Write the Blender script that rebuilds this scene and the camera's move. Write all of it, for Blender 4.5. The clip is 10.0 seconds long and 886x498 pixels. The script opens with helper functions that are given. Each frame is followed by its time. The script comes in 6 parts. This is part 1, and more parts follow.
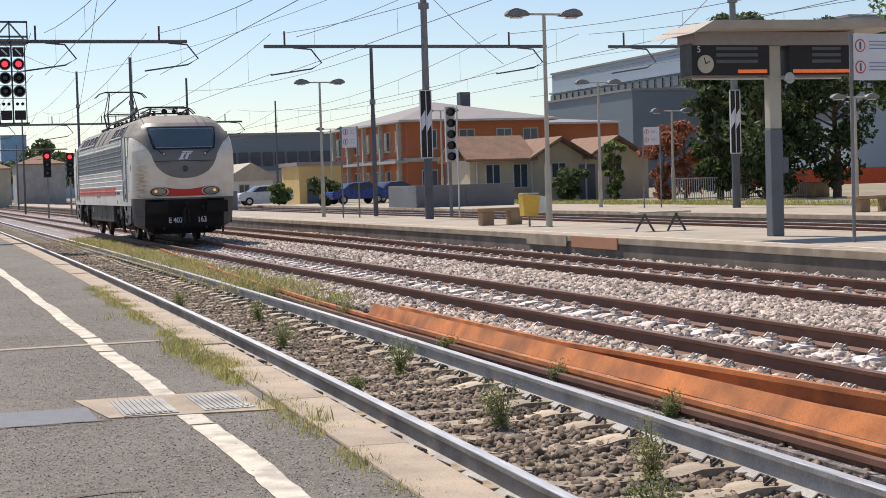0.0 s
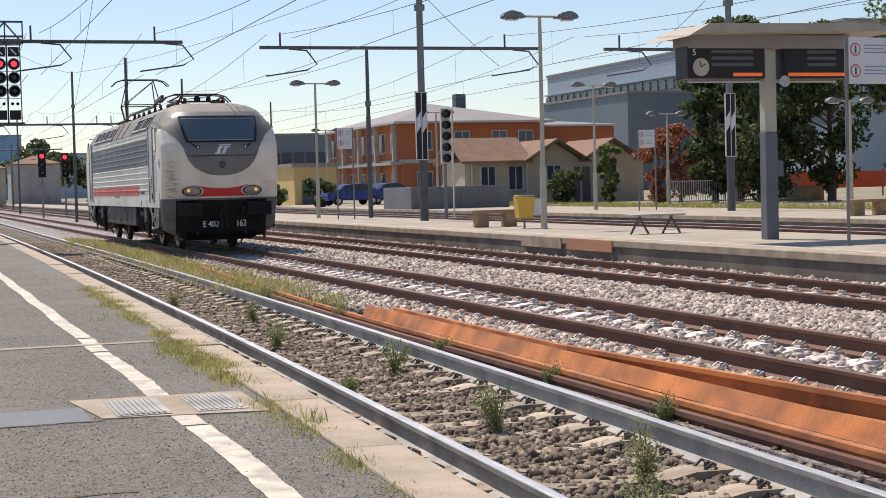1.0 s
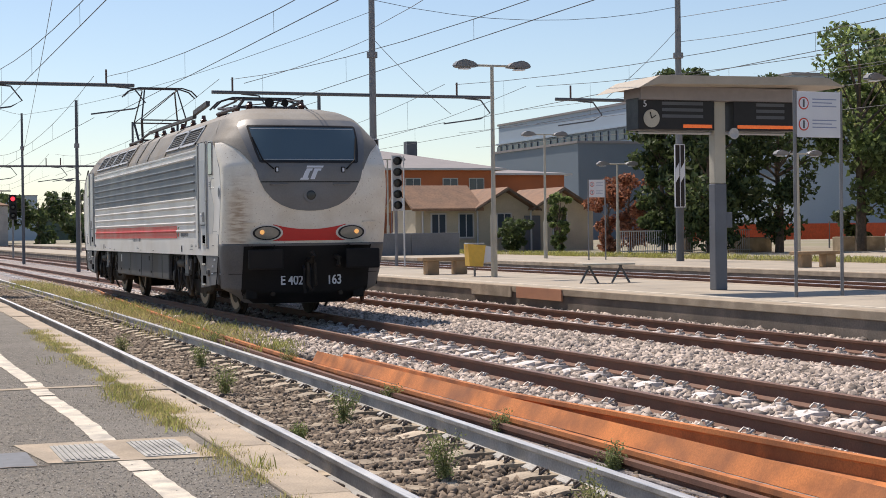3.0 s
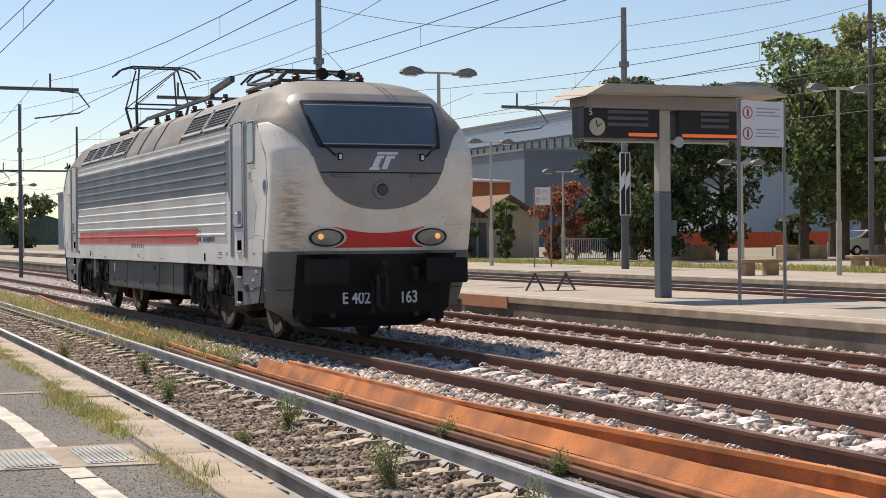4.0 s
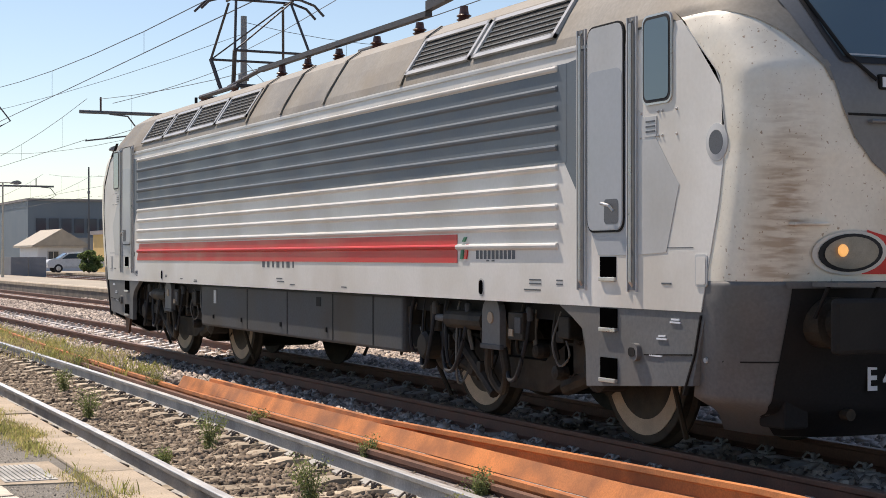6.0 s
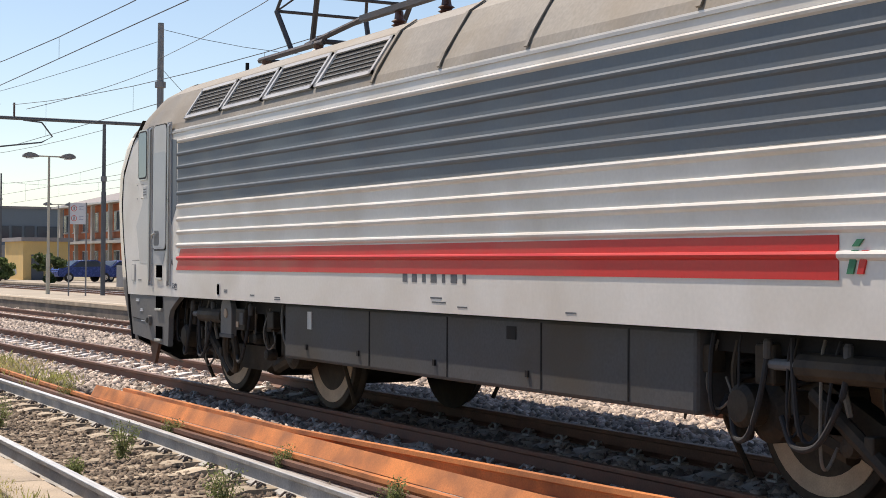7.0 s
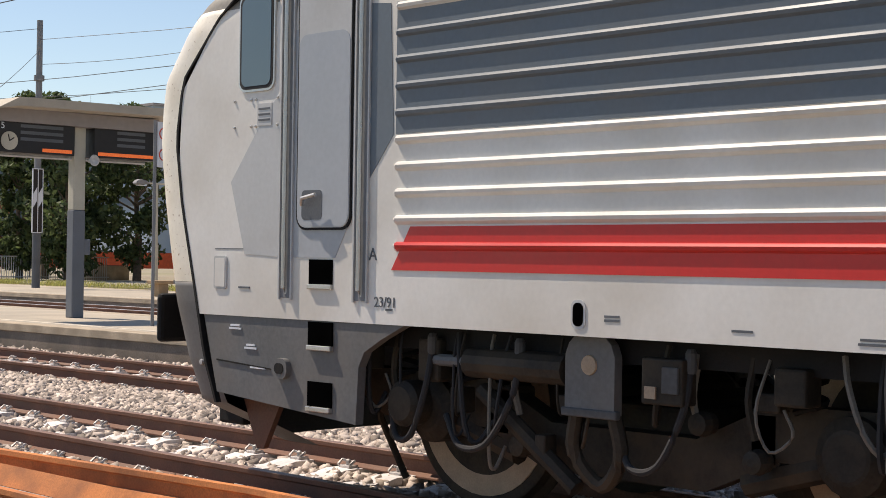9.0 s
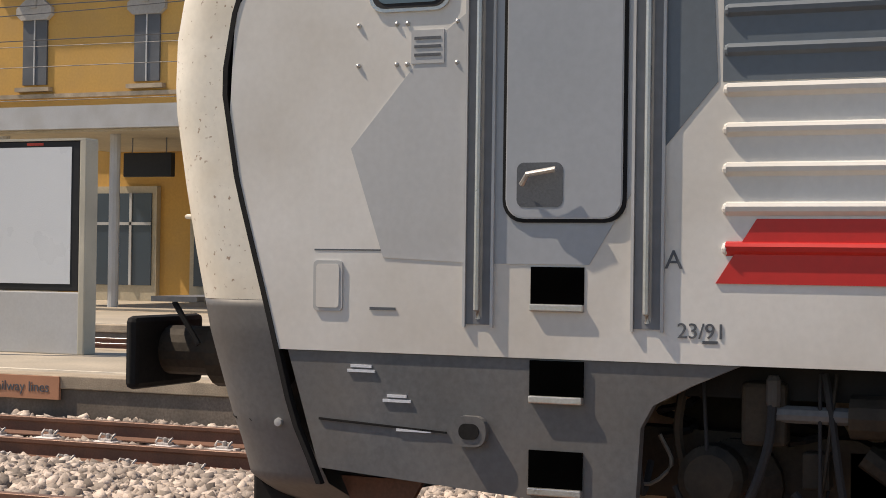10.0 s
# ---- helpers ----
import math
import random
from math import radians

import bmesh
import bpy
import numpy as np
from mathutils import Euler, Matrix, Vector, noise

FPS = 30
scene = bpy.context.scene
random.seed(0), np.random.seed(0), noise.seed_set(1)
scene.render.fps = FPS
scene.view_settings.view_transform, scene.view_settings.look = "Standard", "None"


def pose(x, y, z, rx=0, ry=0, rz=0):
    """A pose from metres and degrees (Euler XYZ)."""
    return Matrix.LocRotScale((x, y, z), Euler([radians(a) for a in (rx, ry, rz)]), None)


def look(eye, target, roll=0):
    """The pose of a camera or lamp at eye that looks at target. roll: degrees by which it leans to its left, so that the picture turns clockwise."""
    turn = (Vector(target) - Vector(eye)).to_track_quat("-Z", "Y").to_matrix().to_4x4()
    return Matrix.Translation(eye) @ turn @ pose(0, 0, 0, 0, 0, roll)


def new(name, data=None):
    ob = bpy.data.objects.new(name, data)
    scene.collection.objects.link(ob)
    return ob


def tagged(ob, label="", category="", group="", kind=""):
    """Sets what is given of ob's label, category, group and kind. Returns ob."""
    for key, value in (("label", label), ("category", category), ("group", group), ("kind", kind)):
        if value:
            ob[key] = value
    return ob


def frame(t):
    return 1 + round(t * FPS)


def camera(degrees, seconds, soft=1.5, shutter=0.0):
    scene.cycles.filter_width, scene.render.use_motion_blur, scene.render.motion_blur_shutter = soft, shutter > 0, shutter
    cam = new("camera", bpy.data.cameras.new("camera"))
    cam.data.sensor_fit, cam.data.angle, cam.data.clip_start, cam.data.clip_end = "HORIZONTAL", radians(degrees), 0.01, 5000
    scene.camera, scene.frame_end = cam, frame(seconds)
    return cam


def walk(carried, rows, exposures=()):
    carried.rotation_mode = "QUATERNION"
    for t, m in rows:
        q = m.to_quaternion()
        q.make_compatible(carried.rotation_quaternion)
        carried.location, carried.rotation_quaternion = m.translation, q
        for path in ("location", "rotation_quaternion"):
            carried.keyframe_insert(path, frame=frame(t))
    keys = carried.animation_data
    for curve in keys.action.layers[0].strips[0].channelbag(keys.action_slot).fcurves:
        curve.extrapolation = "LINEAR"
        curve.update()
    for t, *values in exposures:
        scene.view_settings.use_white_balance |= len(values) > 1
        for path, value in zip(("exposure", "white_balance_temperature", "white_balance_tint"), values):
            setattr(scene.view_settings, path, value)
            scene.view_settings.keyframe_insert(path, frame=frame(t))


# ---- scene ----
cam = camera(31.52, 10.0, soft=0.9)
PATH = [
    (0, pose(0, 0, 1.58, 87.64, 1.7, -18.57)),
    (0.5, pose(-0.004, 0, 1.58, 87.69, 1.55, -18.64)),
    (1, pose(0, 0, 1.58, 87.70, 1.45, -18.75)),
    (1.5, pose(-0.012, 0, 1.58, 87.76, 1.3, -18.93)),
    (2, pose(-0.02, 0, 1.58, 87.86, 1.15, -19.13)),
    (2.2, pose(-0.026, 0, 1.58, 88.07, 1.1, -19.25)),
    (2.4, pose(-0.034, 0, 1.58, 88.62, 1.0, -19.36)),
    (2.5, pose(-0.03, 0, 1.58, 88.87, 0.96, -19.46)),
    (2.7, pose(-0.018, 0, 1.58, 89.19, 0.85, -19.9)),
    (3.8, pose(-0.01, 0, 1.58, 89.61, 0.53, -22.06)),
    (4, pose(-0.01, 0, 1.58, 89.62, 0.46, -22.53)),
    (4.5, pose(-0.01, 0, 1.58, 89.65, 0.38, -23.53)),
    (5, pose(-0.01, 0, 1.58, 89.83, 0.3, -24.22)),
    (5.5, pose(-0.01, 0, 1.58, 90.04, 0.15, -24.93)),
    (6, pose(-0.01, 0, 1.58, 90.28, 0, -25.3)),
    (6.2, pose(-0.01, 0, 1.58, 90.34, -0.05, -25.43)),
    (7.3, pose(-0.01, 0, 1.58, 90.72, -0.6, -30.18)),
    (7.5, pose(-0.01, 0, 1.58, 90.70, -0.7, -31.51)),
    (8, pose(-0.01, 0, 1.58, 90.62, -0.75, -34.42)),
    (8.5, pose(-0.01, 0, 1.58, 90.58, -0.8, -37.95)),
    (9, pose(-0.01, 0, 1.58, 90.45, -0.85, -43.68)),
    (9.2, pose(-0.01, 0, 1.58, 90.35, -0.8, -46.4)),
    (9.4, pose(-0.01, 0, 1.58, 90.32, -0.75, -50.9)),
    (9.5, pose(-0.01, 0, 1.58, 90.38, -0.75, -53.5)),
    (9.6, pose(-0.01, 0, 1.58, 90.33, -0.75, -56.22)),
    (9.8, pose(-0.01, 0, 1.58, 90.35, -0.75, -61.73)),
    (10, pose(-0.01, 0, 1.58, 90.60, -0.8, -67.69)),
]
EXPOSURES = [(0.0, 0.06, 6850, 15), (4.0, 0.08, 7050, 15), (5.0, 0.15, 7150, 15), (7.5, 0.22, 7300, 15), (9.0, 0.22, 7350, 14), (9.5, 0.26, 7450, 14), (10.0, 0.02, 7700, 14)]
walk(cam, PATH, EXPOSURES)

# ---- light ----
SUN_TO = Vector((-0.76, 2.6, 3.9)).normalized()
world = bpy.data.worlds.new("sky")
scene.world = world
world.use_nodes = True
wn = world.node_tree
sky = wn.nodes.new("ShaderNodeTexSky")
sky.sky_type, sky.sun_disc = "NISHITA", False
sky.sun_elevation = math.asin(SUN_TO.z)
sky.sun_rotation = math.atan2(SUN_TO.x, SUN_TO.y)
sky.air_density, sky.dust_density, sky.ozone_density = 1.0, 0.3, 3.1
sky.altitude = 300
wn.links.new(sky.outputs[0], wn.nodes["Background"].inputs[0])
wn.nodes["Background"].inputs[1].default_value = 0.118
sun_data = bpy.data.lights.new("sun", "SUN")
sun_data.energy, sun_data.angle, sun_data.color = 4.7, radians(0.5), (1.0, 0.94, 0.85)
sun = new("sun", sun_data)
sun.matrix_world = look(SUN_TO * 60, (0, 0, 0))


# ---- materials ----
def mat(name, col, rough=0.7, metal=0.0, var=0.25, scale=8.0, bump=0.15, fine=90.0, dirt=None, dirt_amt=0.35, island=0.0,
        obj_rand=0.0, emit=0.0, dirt_scale=1.3, stretch=None, spec=0.5, leafy=0.0):
    """Base colour with coarse stains, fine grain and a matching relief."""
    m = bpy.data.materials.new(name)
    m.use_nodes = True
    nt = m.node_tree
    n, l = nt.nodes, nt.links
    b = n["Principled BSDF"]
    b.inputs["Roughness"].default_value, b.inputs["Metallic"].default_value = rough, metal
    tc = n.new("ShaderNodeTexCoord")
    src = tc.outputs["Object"]
    if stretch:
        mp = n.new("ShaderNodeMapping")
        mp.inputs["Scale"].default_value = stretch
        l.new(src, mp.inputs[0])
        src = mp.outputs[0]

    def noise_tex(sc, det):
        t = n.new("ShaderNodeTexNoise")
        t.inputs["Scale"].default_value, t.inputs["Detail"].default_value = sc, det
        l.new(src, t.inputs["Vector"])
        return t

    def mix(kind, fac, a, c):
        x = n.new("ShaderNodeMix")
        x.data_type, x.blend_type = "RGBA", kind
        for sock, v in ((x.inputs[0], fac), (x.inputs[6], a), (x.inputs[7], c)):
            if hasattr(v, "links"):
                l.new(v, sock)
            else:
                sock.default_value = v if isinstance(v, (int, float)) else (*v[:3], 1)
        return x.outputs[2]

    def remap(v, lo, hi, a, c):
        r = n.new("ShaderNodeMapRange")
        for k, q in enumerate((lo, hi, a, c)):
            r.inputs[k + 1].default_value = q
        l.new(v, r.inputs[0])
        return r.outputs[0]

    coarse, grain = noise_tex(scale, 6), noise_tex(fine, 3)
    v = remap(coarse.outputs[0], 0.3, 0.7, 1 - var, 1 + var)
    g = remap(grain.outputs[0], 0.3, 0.7, 1 - var * 0.6, 1 + var * 0.6)
    mm = n.new("ShaderNodeMath")
    mm.operation = "MULTIPLY"
    l.new(v, mm.inputs[0]), l.new(g, mm.inputs[1])
    fac = mm.outputs[0]
    for amount, node, out in ((island, "ShaderNodeNewGeometry", "Random Per Island"), (obj_rand, "ShaderNodeObjectInfo", "Random")):
        if amount:
            q = remap(n.new(node).outputs[out], 0, 1, 1 - amount, 1 + amount)
            m2 = n.new("ShaderNodeMath")
            m2.operation = "MULTIPLY"
            l.new(fac, m2.inputs[0]), l.new(q, m2.inputs[1])
            fac = m2.outputs[0]
    c = n.new("ShaderNodeVectorMath")
    c.operation = "SCALE"
    c.inputs[0].default_value = col
    l.new(fac, c.inputs["Scale"])
    out = c.outputs[0]
    if dirt:
        d = noise_tex(dirt_scale, 8)
        f = remap(d.outputs[0], 0.42, 0.68, 0.0, dirt_amt)
        out = mix("MIX", f, out, dirt)
    l.new(out, b.inputs["Base Color"])
    if bump:
        bp = n.new("ShaderNodeBump")
        bp.inputs["Strength"].default_value, bp.inputs["Distance"].default_value = bump, 0.01
        l.new(grain.outputs[0], bp.inputs["Height"])
        l.new(bp.outputs[0], b.inputs["Normal"])
    r = remap(coarse.outputs[0], 0.3, 0.7, max(0.02, rough - 0.1), min(1, rough + 0.1))
    l.new(r, b.inputs["Roughness"])
    b.inputs["Specular IOR Level"].default_value = spec
    if leafy:
        tr, ms = n.new("ShaderNodeBsdfTranslucent"), n.new("ShaderNodeMixShader")
        ms.inputs[0].default_value = leafy
        l.new(out, tr.inputs[0])
        l.new(b.outputs[0], ms.inputs[1]), l.new(tr.outputs[0], ms.inputs[2])
        l.new(ms.outputs[0], n["Material Output"].inputs[0])
    if emit:
        b.inputs["Emission Color"].default_value = (*col, 1)
        b.inputs["Emission Strength"].default_value = emit
    return m


M = dict(
    asphalt=mat("asphalt", (0.165, 0.148, 0.122), 0.9, var=0.4, scale=14, fine=75, bump=1.0, dirt=(0.25, 0.23, 0.2), dirt_amt=0.5),
    grit=mat("pale_grit", (0.36, 0.33, 0.29), 0.9, var=0.1, scale=12, island=0.4, bump=0),
    grit_dark=mat("dark_grit", (0.11, 0.10, 0.088), 0.9, var=0.1, scale=12, island=0.4, bump=0),
    coping=mat("coping_stone", (0.43, 0.35, 0.26), 0.88, var=0.25, scale=2.5, fine=70, bump=0.4, dirt=(0.27, 0.215, 0.15), dirt_amt=0.6, dirt_scale=2.2),
    line=mat("line_paint", (0.70, 0.63, 0.51), 0.8, var=0.15, scale=5, dirt=(0.3, 0.28, 0.25), dirt_amt=0.7, dirt_scale=6),
    plat2=mat("platform_paving", (0.41, 0.355, 0.28), 0.9, var=0.2, scale=0.8, fine=30, dirt=(0.36, 0.33, 0.28)),
    plat_wall=mat("platform_wall", (0.22, 0.18, 0.145), 0.9, var=0.35, scale=1.2, fine=40, dirt=(0.09, 0.075, 0.06), dirt_amt=0.7),
    earth=mat("earth", (0.14, 0.10, 0.068), 0.95, var=0.4, scale=1.5, fine=45, bump=0.8, dirt=(0.24, 0.2, 0.15)),
    ballast=mat("ballast_bed", (0.30, 0.26, 0.24), 0.95, var=0.5, scale=7, fine=40, bump=1.0),
    stone=mat("ballast_stone", (0.43, 0.36, 0.31), 0.9, var=0.15, scale=12, fine=80, island=0.6, bump=0.3),
    stone_old=mat("old_ballast_stone", (0.20, 0.155, 0.115), 0.95, var=0.2, scale=12, fine=80, island=0.5, bump=0.3),
    sleeper=mat("concrete_sleeper", (0.72, 0.68, 0.66), 0.9, var=0.15, scale=6, fine=60, obj_rand=0.1, dirt=(0.4, 0.33, 0.28)),
    sleeper_old=mat("old_sleeper", (0.46, 0.385, 0.29), 0.95, var=0.3, scale=6, fine=50, obj_rand=0.25, dirt=(0.2, 0.15, 0.1), dirt_amt=.5),
    rail_rust=mat("rusty_rail", (0.15, 0.07, 0.045), 0.75, 0.0, var=0.3, scale=3, fine=60, dirt=(0.2, 0.1, 0.06)),
    rail_grey=mat("grey_rail", (0.40, 0.39, 0.365), 0.75, 0.0, var=0.3, scale=3, fine=60, dirt=(0.09, 0.085, 0.08)),
    rail_top=mat("polished_rail_head", (0.62, 0.61, 0.59), 0.42, 0.7, var=0.1, scale=4, stretch=(20, 0.5, 20)),
    rail_top_rust=mat("dull_rail_head", (0.24, 0.14, 0.10), 0.5, 0.4, var=0.2, scale=4, stretch=(20, 0.5, 20)),
    fresh_rust=mat("fresh_rust", (0.56, 0.20, 0.065), 0.88, 0.0, var=0.25, scale=1.2, fine=70, dirt=(0.2, 0.08, 0.04), dirt_amt=0.75, dirt_scale=3),
    clip=mat("rail_clip", (0.46, 0.43, 0.41), 0.6, 0.4, var=0.3, scale=20),
    clip_old=mat("old_rail_clip", (0.12, 0.10, 0.09), 0.7, 0.3, var=0.3, scale=20),
    grass=mat("grass_blade", (0.40, 0.40, 0.13), 0.8, var=0.2, scale=3, island=0.5, bump=0, leafy=0.4),
    dry_grass=mat("dry_grass_blade", (0.55, 0.47, 0.22), 0.85, var=0.2, scale=3, island=0.4, bump=0, leafy=0.4),
    weed=mat("weed_leaf", (0.26, 0.30, 0.12), 0.8, var=0.2, scale=3, island=0.5, bump=0, leafy=0.4),
    leaf=mat("tree_leaf", (0.165, 0.22, 0.08), 0.6, var=0.2, scale=2, island=0.6, bump=0, leafy=0.5),
    leaf_dark=mat("dark_tree_leaf", (0.085, 0.12, 0.045), 0.65, var=0.2, scale=2, island=0.5, bump=0, leafy=0.4),
    leaf_red=mat("red_shrub_leaf", (0.34, 0.15, 0.09), 0.7, var=0.2, scale=2, island=0.5, bump=0, leafy=0.4),
    leaf_yellow=mat("yellowish_leaf", (0.30, 0.31, 0.13), 0.65, var=0.2, scale=2, island=0.55, bump=0, leafy=0.5),
    bark=mat("bark", (0.13, 0.10, 0.075), 0.95, var=0.35, scale=6, fine=40, bump=0.6),
    white=mat("loco_white", (0.72, 0.705, 0.675), 0.42, var=0.05, scale=1.2, fine=30, bump=0.02, dirt=(0.42, 0.35, 0.26), dirt_amt=0.35, dirt_scale=1.1),
    nose_white=mat("loco_nose_cream", (0.82, 0.77, 0.67), 0.42, var=0.06, scale=2, fine=35, bump=0.03, dirt=(0.56, 0.45, 0.30), dirt_amt=0.3, dirt_scale=3),
    lgrey=mat("loco_light_grey", (0.50, 0.51, 0.52), 0.42, var=0.06, scale=1.2, fine=30, bump=0.02, dirt=(0.3, 0.27, 0.22), dirt_amt=0.3),
    slate=mat("loco_slate", (0.115, 0.145, 0.175), 0.5, var=0.08, scale=1.2, fine=30, bump=0.02, dirt=(0.16, 0.15, 0.14), dirt_amt=0.3),
    door_grey=mat("loco_door_grey", (0.36, 0.385, 0.42), 0.36, var=0.06, scale=1.2, fine=30, bump=0.02),
    roof_grey=mat("loco_roof_grey", (0.235, 0.22, 0.195), 0.65, var=0.2, scale=1.5, fine=30, bump=0.05, dirt=(0.2, 0.16, 0.11), dirt_amt=0.6),
    mask=mat("loco_dark_mask", (0.17, 0.175, 0.18), 0.45, var=0.12, scale=2, fine=40, bump=0.03, dirt=(0.16, 0.14, 0.12), dirt_amt=0.4),
    skirt=mat("loco_skirt_grey", (0.12, 0.124, 0.13), 0.6, var=0.2, scale=2, fine=40, bump=0.06, dirt=(0.17, 0.145, 0.12), dirt_amt=0.5),
    case=mat("equipment_case_grey", (0.075, 0.078, 0.083), 0.65, spec=0.3, var=0.2, scale=1.2, fine=40, bump=0.06, dirt=(0.075, 0.062, 0.046), dirt_amt=0.8, dirt_scale=0.9),
    red=mat("loco_red", (0.60, 0.025, 0.022), 0.42, var=0.06, scale=1.5, fine=30, bump=0.02),
    green=mat("emblem_green", (0.02, 0.18, 0.09), 0.5, var=0.1),
    black=mat("black_paint", (0.010, 0.010, 0.011), 0.75, var=0.3, scale=4, fine=50, dirt=(0.035, 0.03, 0.025), dirt_amt=0.35, spec=0.25),
    grease=mat("greasy_iron", (0.026, 0.021, 0.016), 0.7, 0.0, spec=0.3, var=0.4, scale=6, fine=50, dirt=(0.075, 0.055, 0.036), dirt_amt=0.6, dirt_scale=4),
    # near-black without gloss: paints the shade inside hollows that are not cut
    recess_shade=mat("dark_recess", (0.002, 0.002, 0.002), 1.0, var=0.2, bump=0, spec=0.0),
    rim=mat("wheel_rim", (0.42, 0.31, 0.215), 0.6, 0.1, var=0.2, scale=6, dirt=(0.25, 0.2, 0.15)),
    steel=mat("brushed_steel", (0.55, 0.54, 0.52), 0.35, 0.8, var=0.1, scale=6),
    rubber=mat("rubber", (0.02, 0.02, 0.022), 0.8, var=0.2),
    cable=mat("grey_cable", (0.14, 0.125, 0.105), 0.6, var=0.2),
    insul=mat("insulator", (0.10, 0.045, 0.035), 0.3, var=0.2),
    panto=mat("pantograph_metal", (0.085, 0.075, 0.075), 0.55, 0.4, var=0.3),
    mast=mat("galvanised_mast", (0.22, 0.225, 0.235), 0.6, 0.3, var=0.2, scale=1.5),
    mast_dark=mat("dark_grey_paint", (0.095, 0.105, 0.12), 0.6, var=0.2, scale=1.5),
    post_grey=mat("grey_blue_post", (0.135, 0.15, 0.175), 0.55, var=0.15, scale=1.5),
    lamp_post=mat("pale_lamp_post", (0.46, 0.44, 0.37), 0.6, var=0.15, scale=1.5),
    wire=mat("overhead_wire", (0.10, 0.10, 0.105), 0.6, 0.3, var=0.1, bump=0),
    sign_white=mat("sign_white", (0.66, 0.69, 0.74), 0.5, var=0.05, scale=1.5),
    sign_text=mat("sign_text_bar", (0.22, 0.27, 0.42), 0.6, var=0.05),
    sign_red=mat("sign_red", (0.55, 0.05, 0.03), 0.5, var=0.05),
    roof_tan=mat("canopy_tan", (0.42, 0.37, 0.30), 0.7, var=0.15, scale=1.5),
    board=mat("display_board", (0.02, 0.02, 0.022), 0.45, var=0.15, spec=0.3),
    amber=mat("amber_display", (0.85, 0.17, 0.04), 0.5, var=0.3, scale=30, emit=0.3),
    red_lamp=mat("red_signal_lamp", (1.0, 0.05, 0.08), 0.4, var=0.02, emit=1.3),
    head_lamp=mat("warm_head_lamp", (1.0, 0.50, 0.16), 0.4, var=0.02, emit=0.55),
    lamp_glass=mat("milky_lamp_glass", (0.30, 0.28, 0.23), 0.12, var=0.12, scale=9),
    lens=mat("dark_lens", (0.035, 0.04, 0.04), 0.12, var=0.1),
    brick=mat("orange_brick", (0.42, 0.135, 0.06), 0.9, var=0.15, scale=0.4, fine=12),
    concrete=mat("concrete", (0.42, 0.40, 0.37), 0.9, var=0.15, scale=0.6, fine=14, dirt=(0.28, 0.26, 0.23)),
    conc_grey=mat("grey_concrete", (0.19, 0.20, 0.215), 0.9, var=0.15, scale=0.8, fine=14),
    office=mat("office_cladding", (0.33, 0.40, 0.47), 0.6, var=0.05, scale=0.2, fine=6),
    office_low=mat("dark_cladding", (0.16, 0.20, 0.24), 0.6, var=0.06, scale=0.3, fine=6),
    glass_far=mat("window_glass", (0.045, 0.065, 0.09), 0.12, var=0.1, scale=0.6),
    cream=mat("cream_render", (0.50, 0.44, 0.33), 0.9, var=0.12, scale=0.7, fine=14, dirt=(0.36, 0.32, 0.25)),
    yellow=mat("yellow_render", (0.66, 0.46, 0.19), 0.9, var=0.08, scale=0.5, fine=14, dirt=(0.55, 0.4, 0.2)),
    ochre=mat("ochre_render", (0.58, 0.34, 0.10), 0.9, var=0.08, scale=0.5, fine=14, dirt=(0.48, 0.3, 0.12)),
    tiles=mat("clay_roof_tiles", (0.26, 0.155, 0.10), 0.9, var=0.25, scale=1.5, fine=8, bump=0.6),
    roof_far=mat("grey_roof", (0.27, 0.25, 0.25), 0.8, var=0.12, scale=0.5, fine=6),
    plinth=mat("grey_plinth", (0.26, 0.27, 0.29), 0.9, var=0.15, scale=1.2),
    wood=mat("bench_wood", (0.36, 0.25, 0.15), 0.8, var=0.25, scale=3, stretch=(1, 6, 1)),
    bin=mat("yellow_bin", (0.72, 0.46, 0.08), 0.55, var=0.08),
    car_blue=mat("blue_car_paint", (0.03, 0.07, 0.28), 0.25, 0.3, var=0.05),
    car_white=mat("white_car_paint", (0.66, 0.67, 0.68), 0.3, var=0.05),
    fence_red=mat("orange_netting", (0.62, 0.11, 0.05), 0.7, var=0.15),
    field=mat("far_ground", (0.30, 0.26, 0.19), 0.95, var=0.25, scale=0.15, fine=3, dirt=(0.2, 0.2, 0.09), dirt_amt=0.6, dirt_scale=0.05),
    hill=mat("far_woods", (0.075, 0.10, 0.075), 0.95, var=0.3, scale=0.05, fine=0.6),
    tower=mat("blue_tower", (0.15, 0.30, 0.48), 0.3, var=0.05, scale=0.3),
    ad_face=mat("frosted_ad_face", (0.66, 0.70, 0.74), 0.35, var=0.02, scale=1),
    plank_orange=mat("orange_warning_strip", (0.50, 0.24, 0.14), 0.8, var=0.1, scale=2),
)


